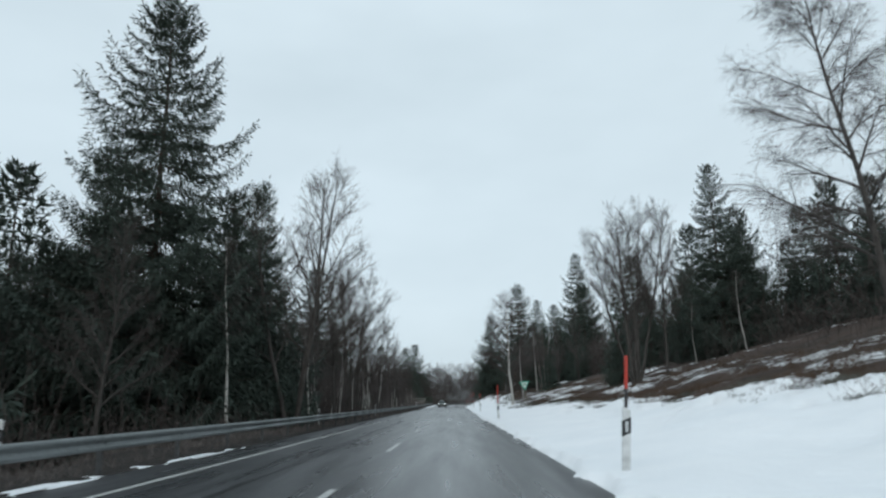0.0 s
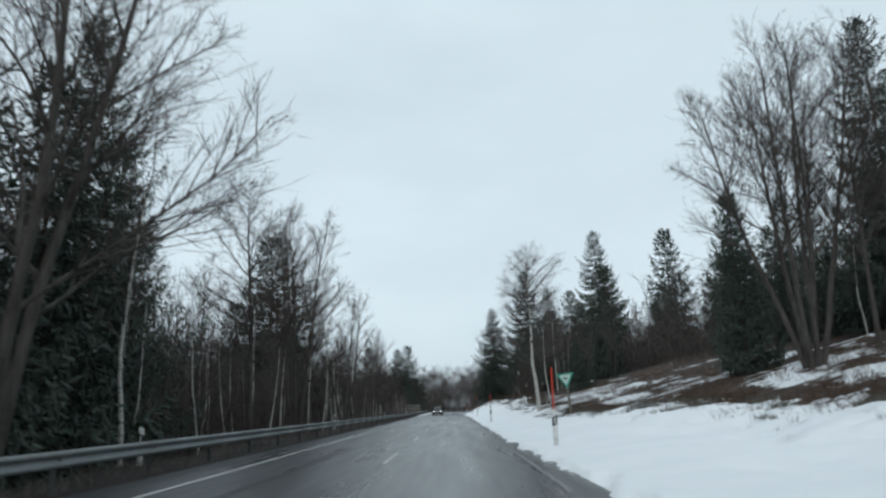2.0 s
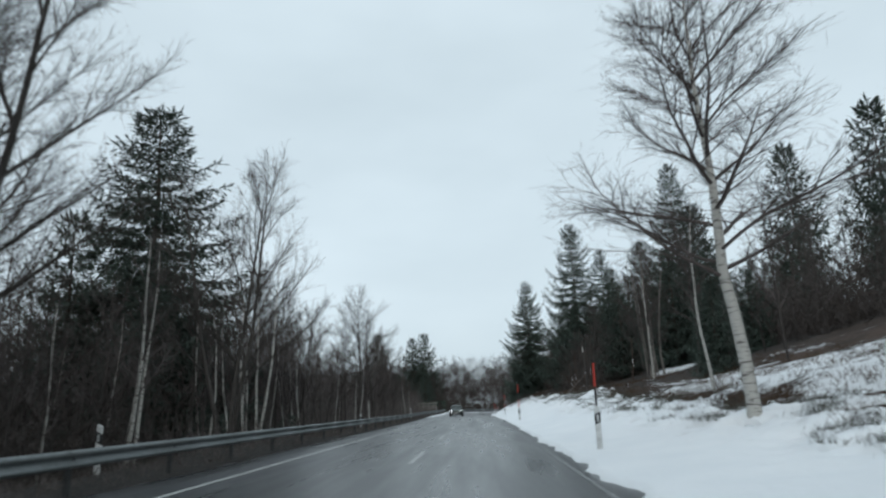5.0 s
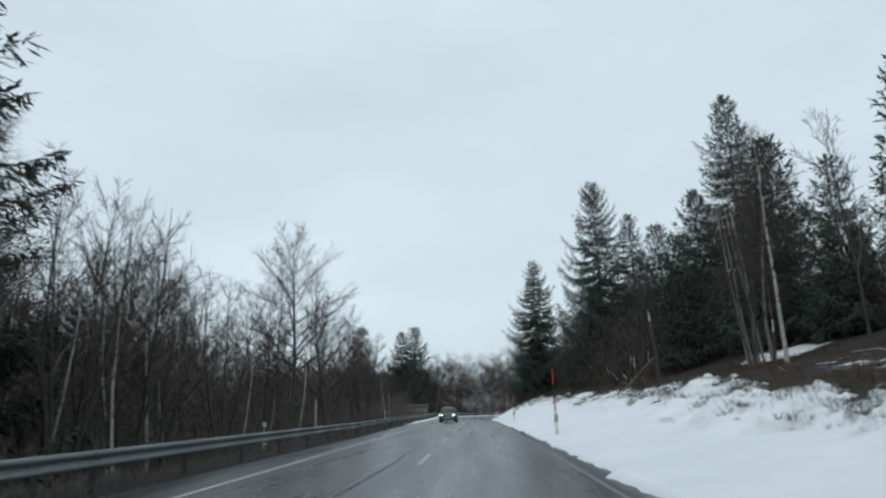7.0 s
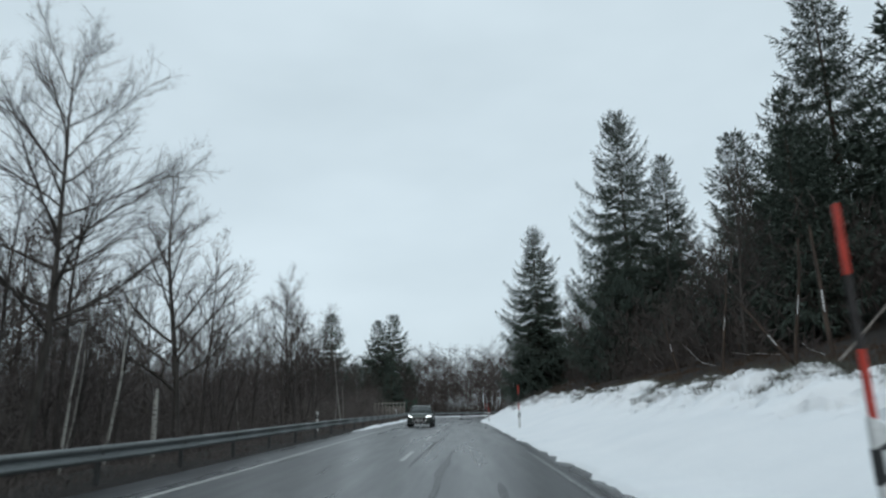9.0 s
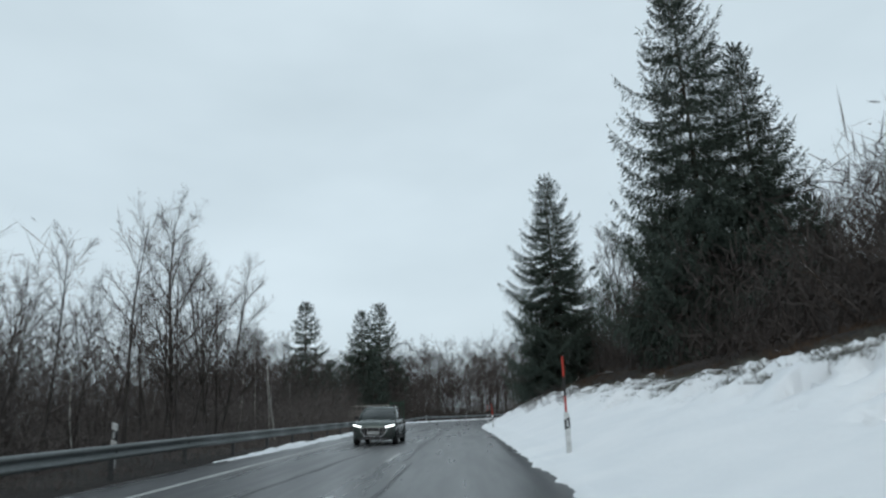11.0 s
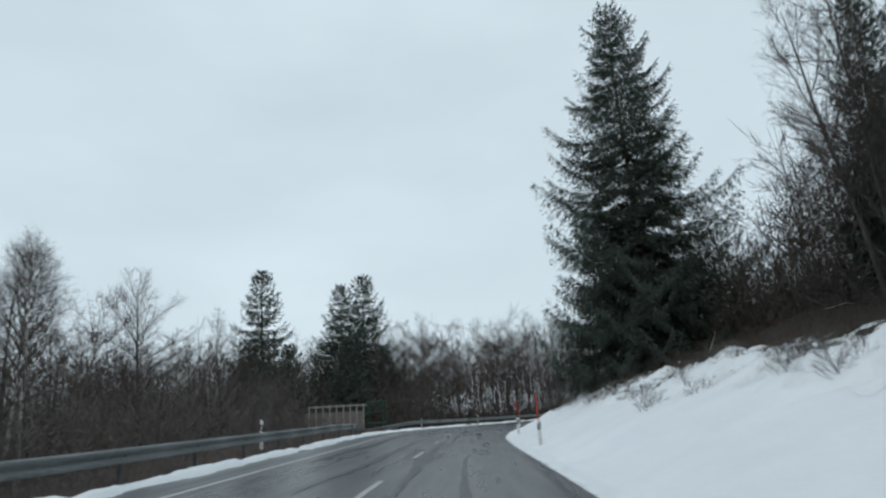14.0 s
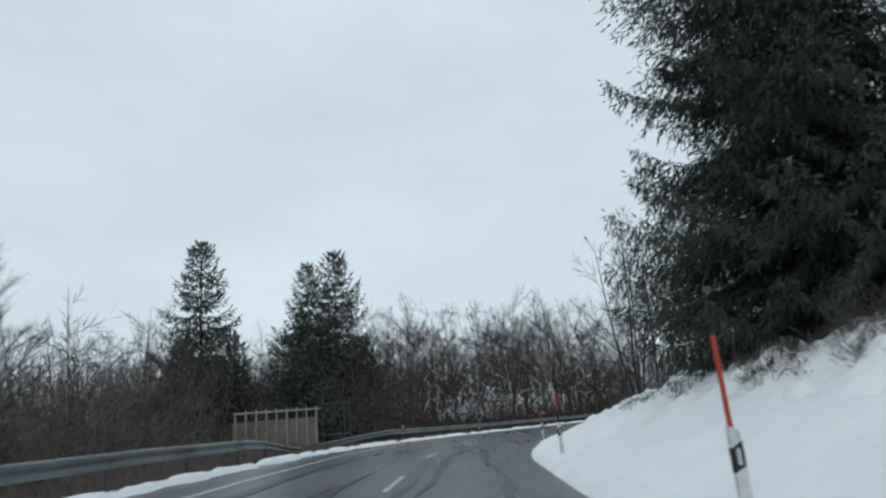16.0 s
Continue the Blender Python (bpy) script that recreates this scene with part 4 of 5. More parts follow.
# Brown, but paler than DARK_TWIGS because haze is mixed into the colour.
BROWN_TWIGS = twig_material("brown_brushwood", (0.1, 0.089, 0.084), (0.17, 0.15, 0.141))
DARK_TWIGS = twig_material("dark_brushwood", (0.056, 0.048, 0.045), (0.098, 0.083, 0.076))
far_trees("deep leafless wood below the road", ((-80, -24, 55, 165),), 460, (13, 19), TWIGS, 9.0, 150, 0.036)
far_trees("deep leafless wood below the road", ((-80, -24, 165, 250),), 240, (8, 12), TWIGS, 9.0, 130, 0.04)
far_trees("deep dark wood below the road", ((-70, -22, 8, 60),), 200, (10, 15), DARK_TWIGS)
far_trees("distant leafless wood behind the bend", ((-60, 26, 276, 330),), 300, (13, 19), TWIGS, 9.0, 240, 0.042)
far_trees("distant leafless wood behind the bend", ((20, 110, 262, 340), (-60, -34, 240, 290)), 190, (10, 14), TWIGS, 9.0, 220, 0.042)
far_trees("leafless wood on the slope behind the spruces", ((15, 60, 180, 250),), 150, (8, 13), TWIGS, 14)
far_trees("leafless trees among the spruces on the slope", ((26, 75, 30, 180),), 120, (8, 13), DARK_TWIGS, 14)


def brush_wall(label, boxes, count, height, material, gap=9.0, size=1.1, width=0.09):
    """Far brushwood, dense below and wispy above, as loose twigs past counting."""
    rng = np.random.default_rng(count + 3)
    st = Strands()
    area = [(x1 - x0) * (y1 - y0) for x0, x1, y0, y1 in boxes]
    for (x0, x1, y0, y1), a in zip(boxes, area):
        n = int(count * a / sum(area))
        X, Y = rng.uniform(x0, x1, n), rng.uniform(y0, y1, n)
        s, d = to_road(X, Y)
        keep = np.abs(d) > gap
        X, Y = X[keep], Y[keep]
        Z = ground_z(s[keep], d[keep])
        n = len(X)
        tall = height * (0.65 + 0.35 * ripple(X, Y, 4.0, 2.0))
        base = np.stack([X, Y, Z + tall * rng.random(n) ** 1.9], 1)
        way = rng.normal(size=(n, 3)) * 0.75 + np.array([0, 0, 0.8])
        st.blades(base, base + way * (size * rng.uniform(0.5, 1.2, n))[:, None], np.full(n, width), rng.normal(size=(n, 3)))
    return tagged(new("brushwood", st.mesh("brushwood", material)), label, "brushwood", kind="stuff")


brush_wall("dense far brushwood below the road", ((-70, -25, 110, 165),), 52000, 14.0, TWIGS, 9.0, 1.7, 0.065)
brush_wall("dense low brushwood below the road", ((-70, -25, 165, 250),), 42000, 8.5, TWIGS, 9.0, 1.6, 0.06)
brush_wall("dense dark brushwood below the road", ((-62, -23, 58, 112),), 48000, 14.0, TWIGS, 9.0, 1.6, 0.065)
brush_wall("dark brushwood among the young birches", ((-24, -14, 44, 99),), 25000, 7.5, DARK_TWIGS, 11.5, 1.2, 0.035)
brush_wall("dense dark brushwood under the spruces", ((-60, -18, 5, 62),), 16000, 6.0, DARK_TWIGS, 14)
brush_wall("dense far brushwood behind the bend", ((-60, 30, 262, 325), (20, 110, 250, 330)), 84000, 13.0, TWIGS, 8.0, 1.7, 0.066)
brush_wall("dense dark brushwood on the slope", ((23, 50, 92, 138), (14, 50, 138, 250)), 21000, 4.2, DARK_TWIGS, 12.8, 1.0, 0.07)
brush_wall("tall dark brushwood beside the big spruce", ((13.5, 42, 182, 240),), 32000, 8.2, DARK_TWIGS, 11.0, 0.9, 0.056)
far_trees("dark leafless trees behind the big spruce", ((17, 44, 186, 240),), 90, (8, 13), DARK_TWIGS, 12, 130, 0.034)
brush_wall("dark brushwood behind the heath", ((24, 60, 25, 92),), 9000, 4.0, DARK_TWIGS, 14, 1.0, 0.08)
brush_wall("tall dark brushwood under the trees on the slope", ((22.5, 36, 106, 138), (12.5, 32, 138, 174)), 32000, 7.0, DARK_TWIGS, 13.0, 0.9, 0.055)
brush_wall("brown brushwood among the trees below the road", ((-30, -14.5, 112, 162),), 30000, 9.0, BROWN_TWIGS, 13.0, 1.1, 0.032)
brush_wall("brown brushwood lightened for haze among the trees below the road", ((-27, -13, 164, 222),), 30000, 5.5, BROWN_TWIGS, 10.5, 1.1, 0.03)
brush_wall("dark brushwood round the far spruces", ((-38, -4, 240, 280),), 24000, 9.0, DARK_TWIGS, 8.5, 1.1, 0.06)
thicket("undergrowth", "dense brown leafless undergrowth below the road bank", ((-26, -11.2, 10, 97, 9.2),), 5.0, DARK_TWIGS, 8, 0.6)
thicket("undergrowth", "open brown undergrowth below the road bank", ((-26, -11.2, 97, 112, 9.2),), 4.2, BROWN_TWIGS, 9, 0.5)
thicket("undergrowth", "brown leafless saplings and brush below the road bank", ((-26, -11.6, 112, 166, 9.6), (-26, -11.6, 222, 250, 9.6)), 3.4, BROWN_TWIGS, 14, 0.45)
thicket("undergrowth", "brown leafless brush lightened for haze below the road bank", ((-26, -11.6, 166, 222, 9.6),), 3.2, BROWN_TWIGS, 14, 0.5)
thicket("undergrowth", "low dark brush close behind the guard rail", ((-13.5, -9.0, -6, 84, 7.6),), 1.6, DARK_TWIGS, 12, 2.0)
thicket("undergrowth", "low brown brush close behind the guard rail", ((-13.5, -9.0, 84, 150, 7.6),), 1.6, BROWN_TWIGS, 13, 1.4)
thicket("undergrowth", "low brown brush lightened for haze close behind the guard rail", ((-13.5, -9.0, 150, 218, 7.6),), 1.6, BROWN_TWIGS, 12, 1.6)
thicket("undergrowth", "dense leafless thicket behind the bend", ((-34, 30, 246, 285, 7.4), (13, 70, 240, 300, 8.5)), 4.5, TWIGS, 16, 0.3)
thicket("undergrowth", "low dark leafless brush under the trees on the slope", ((19, 46, 30, 92, 17), (22.5, 34, 92, 138, 12.6), (12.5, 34, 138, 175, 12.6), (11.5, 34, 170, 245, 10.5)), 3.4, DARK_TWIGS, 9, 0.6)


def tufts(name, label, places, height, spread, blades, width, material, seed, top=None):
    """Small clumps of dead stalks at plan places given along the road."""
    rng = np.random.default_rng(seed)
    st = Strands()
    s, d = places(rng)
    x, y = to_world(s, d)
    z = ground_z(s, d)
    if top:
        z = np.maximum(z, top(s, d))
    k = len(s)
    h = rng.uniform(*height, k)
    base = np.repeat(np.stack([x, y, z - 0.05], 1), blades, 0)
    base[:, :2] += rng.normal(size=(k * blades, 2)) * spread
    hh = np.repeat(h, blades) * rng.uniform(0.5, 1.1, k * blades)
    tip = base + np.stack([rng.normal(size=k * blades) * 0.5 * hh, rng.normal(size=k * blades) * 0.5 * hh, hh], 1)
    st.blades(base, tip, np.full(k * blades, width), rng.normal(size=(k * blades, 3)))
    return tagged(new(name, st.mesh(name, material)), label, "dead grass", kind="stuff")


def slope_places(rng):
    n = 10500
    s = np.where(rng.random(n) < 0.55, rng.uniform(-5, 100, n), rng.uniform(100, 235, n))
    e = snow_rim(s) + rng.normal(size=n) * 0.7 + np.where(rng.random(n) < 0.6, rng.uniform(0.3, 9, n), 0.3)
    ok = ripple(s, e, 1.6, 8.0) > -0.35
    return s[ok], (e + EDGE_R)[ok]


def rim_places(rng):
    n = 21000
    s = rng.uniform(-5, 225, n)
    e = snow_rim(s) - 2.6 * rng.random(n) ** 1.5 + 0.4
    ok = ripple(s, e, 0.5, 3.0) + 0.5 * ripple(s, e, 1.7, 6.0) > np.interp(s, (0, 40, 55, 95, 108, 150, 165), (0.7, 0.7, 0.2, 0.2, 0.0, 0.0, 0.2)) + 0.35 * (snow_rim(s) - e) / 2.6
    return s[ok], (e + EDGE_R)[ok]


def rail_places(s0, s1):
    def places(rng):
        n = int(18 * (s1 - s0))
        return rng.uniform(s0, s1, n), -rng.uniform(5.75, 9.5, n)
    return places


OLIVE_TUFT = twig_material("dull_olive_heather", (0.075, 0.076, 0.066), (0.15, 0.147, 0.124))
tufts("heather", "tufts of dead brown heather and grass on the slope", slope_places, (0.12, 0.42), 0.2, 13, 0.016, GRASS, 5)
tufts("heather", "dark heather breaking through the upper edge of snow", rim_places, (0.12, 0.3), 0.17, 17, 0.013, OLIVE_TUFT, 6, verge_top)
tufts("dead_grass", "dark dead grass and litter behind the guard rail", rail_places(-8, 150), (0.1, 0.4), 0.2, 8, 0.02, BROWN_TWIGS, 7)
tufts("dead_grass", "brown dead grass behind the guard rail", rail_places(150, 222), (0.1, 0.4), 0.2, 8, 0.02, BROWN_TWIGS, 8)

stump = thing("birch_snag", "short pale broken birch trunk beside the road", "tree trunk")
t_snag = Strands()
t_snag.strand([(0, 0, -0.4), (0.02, 0, 1.2), (0.0, 0.03, 2.3), (0.03, 0.02, 2.75)], [0.11, 0.1, 0.09, 0.03], 8)
part("trunk", t_snag.mesh("trunk", BIRCH, True), BIRCH, stump)
stump.matrix_basis = pose(-11.7, 134.3, ground_at(-11.7, 134.3))


def fallen_branch(s, over, length, turn, tilt, seed):
    """A bent dead branch lying on the slope with a line of snow on its back."""
    rng = np.random.default_rng(seed)
    d = float(snow_rim(s)) + EDGE_R + over
    x, y = to_world(s, d)
    x, y = float(x), float(y)
    ob = thing("fallen_branch", "bent dead branch with a line of snow on it", "branch", "dead branches on the slope")
    p, r = grow(rng, (0, 0, 0.12), (math.cos(math.radians(turn)), math.sin(math.radians(turn)), tilt), length, 0.021, 0.006, 8, 0.2, -0.02)
    stick = Strands()
    stick.strand(p, r, 6)
    for k in (2, 4, 5):
        q, qr = grow(rng, p[k], p[k + 1] - p[k] + rng.normal(size=3) * 0.3, length * 0.3, 0.02, 0.006, 4, 0.18)
        stick.strand(q, qr, 4)
    part("stick", stick.mesh("stick", BARK, True), BARK, ob)
    cap = Strands()
    cap.strand(p[1:-2] + np.array([0, 0, 0.02]), r[1:-2] * 0.35, 5)
    part("snow_line", cap.mesh("snow_line", SNOW, True), SNOW, ob, "line of white snow")
    ob.matrix_basis = pose(x, y, ground_at(x, y))


def pale_clump(x, y, seed):
    """Several slim pale stems growing from one root, leaning apart."""
    rng = np.random.default_rng(seed)
    ob = thing("leafless_tree", "clump of slim pale grey stems on the snowy slope", "tree")
    for k, (dx, lean, r) in enumerate(((-0.85, -0.06, 0.07), (-0.5, -0.06, 0.1), (-0.1, -0.02, 0.12), (0.15, -0.07, 0.08), (0.75, -0.06, 0.13))):
        p, rr = grow(rng, (dx, rng.uniform(-0.4, 0.4), -0.15), (lean, rng.uniform(-0.05, 0.05), 1.0), rng.uniform(9.5, 12.0), r, 0.025, 14, 0.03, 0.0)
        st = Strands()
        st.strand(p, rr, 7)
        stem = part("stem", st.mesh("stem", PALE_BARK, True), PALE_BARK, ob)
        for j in range(5, 13):
            q, qr = grow(rng, p[j], rng.normal(size=3) * (1, 1, 0.4) + np.array([0, 0, 0.7]), rng.uniform(1.0, 2.2), rr[j] * 0.4, 0.006, 6, 0.2, 0.0)
            tw = Strands()
            tw.strand(q, qr, 4)
            part("branch", tw.mesh("branch", BARK_GREY, True), BARK_GREY, stem)
    ob.matrix_basis = pose(x, y, ground_at(x, y))


def dead_tree(x, y, height, lean, seed):
    """A broken dead trunk with peeled pale patches and one fallen limb against it."""
    rng = np.random.default_rng(seed)
    ob = thing("dead_tree", "broken dead trunk with a pale peeled tip on the slope", "dead tree")
    p, r = grow(rng, (0, 0, -0.2), (lean, 0.0, 1.0), height, 0.15, 0.07, 9, 0.05, 0.0)
    st = Strands()
    st.strand(p, r, 8)
    part("trunk", st.mesh("trunk", BARK_MID, True), BARK_MID, ob)
    tip = Strands()
    tip.strand(np.array([p[-1] - (0, 0, 0.05), p[-1] + (-0.03, 0, 0.3), p[-1] + (-0.05, 0, 0.62)]), np.array([0.06, 0.045, 0.012]), 6)
    part("broken_tip", tip.mesh("broken_tip", BIRCH, True), BIRCH, ob, "pale splintered wood")
    limb = Strands()
    q, qr = grow(rng, (-1.9, 0.3, 0.15), (1.9, -0.3, 1.75), 2.7, 0.035, 0.022, 7, 0.06, 0.0)
    limb.strand(q, qr, 6)
    part("leaning_limb", limb.mesh("leaning_limb", PALE_BARK, True), PALE_BARK, ob, "pale dead limb leaning on the trunk")
    ob.matrix_basis = pose(x, y, ground_at(x, y))


PALE_BARK = bark_material("pale_grey_bark", (0.3, 0.275, 0.25), (0.13, 0.118, 0.108), 7.0)
pale_clump(16.8, 126.5, 71)
dead_tree(9.7, 122.6, 4.0, 0.05, 72)
for k in range(15):
    fallen_branch(98 + 7.3 * k + U(-2, 2), U(0.2, 3.6), U(1.4, 3.8), U(0, 360), U(-0.05, 0.8) ** 2, 500 + k)


def snag(x, y, height, lean, turn, seed):
    """A dead leaning stem with snow along its weather side."""
    rng = np.random.default_rng(seed)
    ob = thing("dead_sapling", "thin dead leaning stem with snow on one side", "tree trunk", "dead stems on the slope")
    p, r = grow(rng, (0, 0, -0.2), (lean * math.cos(turn), lean * math.sin(turn), 1), height, 0.075, 0.03, 7, 0.05)
    st = Strands()
    st.strand(p, r, 7)
    part("trunk", st.mesh("trunk", BARK, True), BARK, ob)
    cap = Strands()
    cap.strand(p[3:5] + np.array([-0.02, -0.045, 0.0]), r[3:5] * 0.22, 5)
    part("snow_line", cap.mesh("snow_line", SNOW, True), SNOW, ob, "line of white snow")
    ob.matrix_basis = pose(x, y, ground_at(x, y))


for k, (s, over, h, lean) in enumerate(((112, 2.4, 3.6, 0.08), (125.6, 0.0, 4.0, 0.03), (129, 0.8, 2.8, 0.7), (132, 2.0, 4.6, 0.12), (140, 2.4, 4.8, 0.1), (146, 2.2, 3.4, 0.35))):
    x, y = to_world(s, float(snow_rim(s)) + EDGE_R + over)
    snag(float(x), float(y), h, lean, 1.7 * k, 700 + k)


# ---- guard rails ----
BEAM = ((0.0, 0.755), (0.045, 0.745), (0.08, 0.71), (0.08, 0.675), (0.045, 0.64), (0.006, 0.615), (0.006, 0.575), (0.045, 0.55), (0.08, 0.515), (0.08, 0.48), (0.045, 0.445), (0.0, 0.435))


def rail_place(s, d, z):
    """A point of the rail at height z over the road's edge."""
    x, y = to_world(s, d)
    return float(x), float(y), float(road_z(s) - road_bank(s) * max(d, -9)) + z


def beam_piece(s0, s1, offset, lift, steps=2):
    """One pressed steel beam between two posts, with thickness."""
    verts, faces = [], []
    k = len(BEAM)
    for i in range(steps + 1):
        s = s0 + (s1 - s0) * i / steps
        for back in (0.0, -0.012):
            for a, b in BEAM:
                verts.append(rail_place(s, offset(s) + a + back, b + lift(s)))
    for i in range(steps):
        p, q = i * 2 * k, (i + 1) * 2 * k
        for j in range(k - 1):
            faces.append((p + j, q + j, q + j + 1, p + j + 1))
            faces.append((p + k + j + 1, q + k + j + 1, q + k + j, p + k + j))
        faces.append((p + k, q + k, q, p))
        faces.append((p + k - 1, q + k - 1, q + 2 * k - 1, p + 2 * k - 1))
    for e in (0, steps * 2 * k):
        faces.append(tuple(e + j for j in range(k)) + tuple(e + 2 * k - 1 - j for j in range(k)))
    return mesh_of("beam", verts, faces, STEEL, True)


def rail_post_mesh():
    bm = bmesh.new()
    box(bm, -0.05, 0.05, -0.003, 0.003, -0.8, 0.72)
    box(bm, -0.05, -0.044, -0.003, 0.05, -0.8, 0.72)
    box(bm, 0.044, 0.05, -0.003, 0.05, -0.8, 0.72)
    box(bm, 0.05, 0.12, -0.04, 0.04, 0.55, 0.64, 0.008)
    me = bpy.data.meshes.new("rail_post")
    bm.to_mesh(me)
    bm.free()
    me.materials.append(POST_STEEL)
    return me


RAIL_POST = rail_post_mesh()


def guard_rail(s0, s1, offset, lift, label):
    rail = thing("guard_rail", label, "guard rail", "guard rails")
    s = s0
    while s < s1 - 0.5:
        e = min(s + 4.0, s1)
        part("beam", beam_piece(s, e + 0.06, offset, lift, 2 if s < 200 else 5), STEEL, rail)
        p = part("post", RAIL_POST, STEEL, rail)
        d = offset(s + 0.3)
        x, y, z = rail_place(s + 0.3, d - 0.1, lift(s + 0.3))
        p.matrix_basis = pose(x, y, z, 0, 0, -math.degrees(min(max((s - BEND_Y) / BEND_R, 0), BEND_END)))
        s += 4.0
    return rail


guard_rail(-18, 220, lambda s: RAIL_L - 1.9 * float(smoothstep(205, 221, s)), lambda s: -0.72 * float(smoothstep(206, 220, s)), "weathered galvanised steel guard rail dipping into the ground")
guard_rail(221, 345, lambda s: -5.75 - 2.6 * float(1 - smoothstep(220, 229, s)), lambda s: -0.7 * float(1 - smoothstep(220, 228, s)), "weathered galvanised steel guard rail round the bend")


# ---- delineator posts ----
def post_body():
    """A hollow-looking plastic post, flat at the front, rounded at the back, sloped on top."""
    bm = bmesh.new()
    outline = [(-0.065, -0.03), (-0.05, -0.045), (0.05, -0.045), (0.065, -0.03), (0.055, 0.02), (0.02, 0.055), (-0.02, 0.055), (-0.055, 0.02)]
    rings = []
    for z, k in ((-0.4, 1.0), (0.5, 1.0), (0.98, 0.97), (1.0, 0.9)):
        rings.append([bm.verts.new((x * k, y * k, z + (0.03 * (-x / 0.065) if z > 0.9 else 0))) for x, y in outline])
    for a, b in zip(rings, rings[1:]):
        for i in range(8):
            bm.faces.new((a[i], a[(i + 1) % 8], b[(i + 1) % 8], b[i]))
    bm.faces.new(rings[-1])
    return bm


def post_band(slant):
    bm = bmesh.new()
    outline = [(-0.068, -0.031), (-0.052, -0.048), (0.052, -0.048), (0.068, -0.031), (0.058, 0.022), (0.022, 0.058), (-0.022, 0.058), (-0.058, 0.022)]
    rings = [[bm.verts.new((x, y, z + slant * x / 0.065)) for x, y in outline] for z in (0.6, 0.84)]
    for i in range(8):
        bm.faces.new((rings[0][i], rings[0][(i + 1) % 8], rings[1][(i + 1) % 8], rings[1][i]))
    bm.faces.new(rings[0][::-1])
    bm.faces.new(rings[1])
    return bm


def delineator(x, y, base, lean=0.0, turn=0.0, pole=(), slant=0.035, width=1.1, tall=1.05):
    """A white roadside post with a black band; pole: lengths and paints of a snow pole stacked on it."""
    label = "white plastic roadside post with black band and red snow pole" if pole else "white plastic roadside post with black band"
    ob = thing("delineator_post", label, "roadside post", "roadside posts")
    body = part("body", post_body(), POST_WHITE, ob)
    band = part("band", post_band(slant), POST_BLACK, ob, "slanted black band")
    part("reflector", box(bmesh.new(), -0.02, 0.02, -0.053, -0.046, 0.64, 0.8, 0.002), REFLECT, band, "narrow white reflector")
    z = 1.0
    for length, paint, name in pole:
        seg = tube(bmesh.new(), [(0, 0.015, z - 0.05 if z == 1.0 else z), (0, 0.015, z + length)], 0.027, 10)
        part("pole_section", seg, paint, ob, name)
        z += length
    ob.matrix_basis = pose(x, y, base, 0, lean, turn) @ Matrix.Diagonal((width, width, tall, 1))
    return ob


RED, DARK = (POLE_RED, "red painted pole section"), (POLE_DARK, "dark pole section")


def verge_base(x, y):
    s, d = to_road(x, y)
    return float(verge_top(np.array([s]), np.array([d]))[0]) - 0.02


def pole_of(*parts_):
    return [(l, *p) for l, p in parts_]


delineator(2.97, 11.2, verge_base(2.97, 11.2) - 0.05, 5.0, 0, pole_of((0.3, DARK), (0.52, RED)))
delineator(2.97, 45.3, verge_base(2.97, 45.3) - 0.05, 0.5, 5, pole_of((0.9, RED), (0.25, RED)))
delineator(2.95, 79.5, verge_base(2.95, 79.5), 0.5, 0, pole_of((0.45, DARK), (0.55, RED), (0.1, DARK)))
delineator(3.02, 113.9, verge_base(3.02, 113.9) - 0.12, -0.2, 4, pole_of((0.5, RED), (0.55, DARK), (0.55, RED)))
delineator(3.25, 149.2, verge_base(3.25, 149.2), 0.8, 6, pole_of((0.38, RED), (0.5, DARK), (0.5, RED)))
delineator(3.05, 191.8, verge_base(3.05, 191.8), -1.0, 8, pole_of((0.95, RED)))
delineator(3.2, 208.0, verge_base(3.2, 208.0), 0.0, 6, pole_of((0.4, DARK), (0.65, RED), (0.55, DARK)))
delineator(4.6, 228.0, verge_base(4.6, 228.0), 0.0, -10, pole_of((0.3, RED), (0.4, RED)))
for x, y, up in ((-9.55, 14.4, 0.2), (-9.0, 45.5, 0.0), (-9.2, 78.6, 0.1), (-12.2, 77.8, 0.9), (-8.95, 113.8, 0.05), (-8.65, 149.0, 0.1), (-8.1, 190.8, 0.1)):
    delineator(x, y, ground_at(x, y) - 0.02 + up, 0, 0, (), -0.035)
delineator(-5.6, 241.5, ground_at(-5.6, 241.5), 0, -25, (), -0.035)
delineator(0.9, 254.0, ground_at(0.9, 254.0), 0, -30, (), -0.035)


# ---- the green triangular sign ----
def triangle_plate(side, y0, y1, drop=0.0):
    bm = bmesh.new()
    h = side * 0.866
    pts = [(-side / 2, h - drop), (side / 2, h - drop), (0, drop * 0.2)]
    outline = []
    for i, (x, z) in enumerate(pts):
        a, b = Vector(pts[i - 1]), Vector(pts[(i + 1) % 3])
        c = Vector((x, z))
        r = side * 0.05
        outline += [c + (a - c).normalized() * r, c + ((a - c).normalized() + (b - c).normalized()) * r * 0.35, c + (b - c).normalized() * r]
    f = [bm.verts.new((p[0], y0, p[1])) for p in outline]
    g = [bm.verts.new((p[0], y1, p[1])) for p in outline]
    bm.faces.new(f)
    bm.faces.new(g[::-1])
    for i in range(len(f)):
        bm.faces.new((f[i], g[i], g[(i + 1) % len(f)], f[(i + 1) % len(f)]))
    bmesh.ops.recalc_face_normals(bm, faces=bm.faces)
    return bm


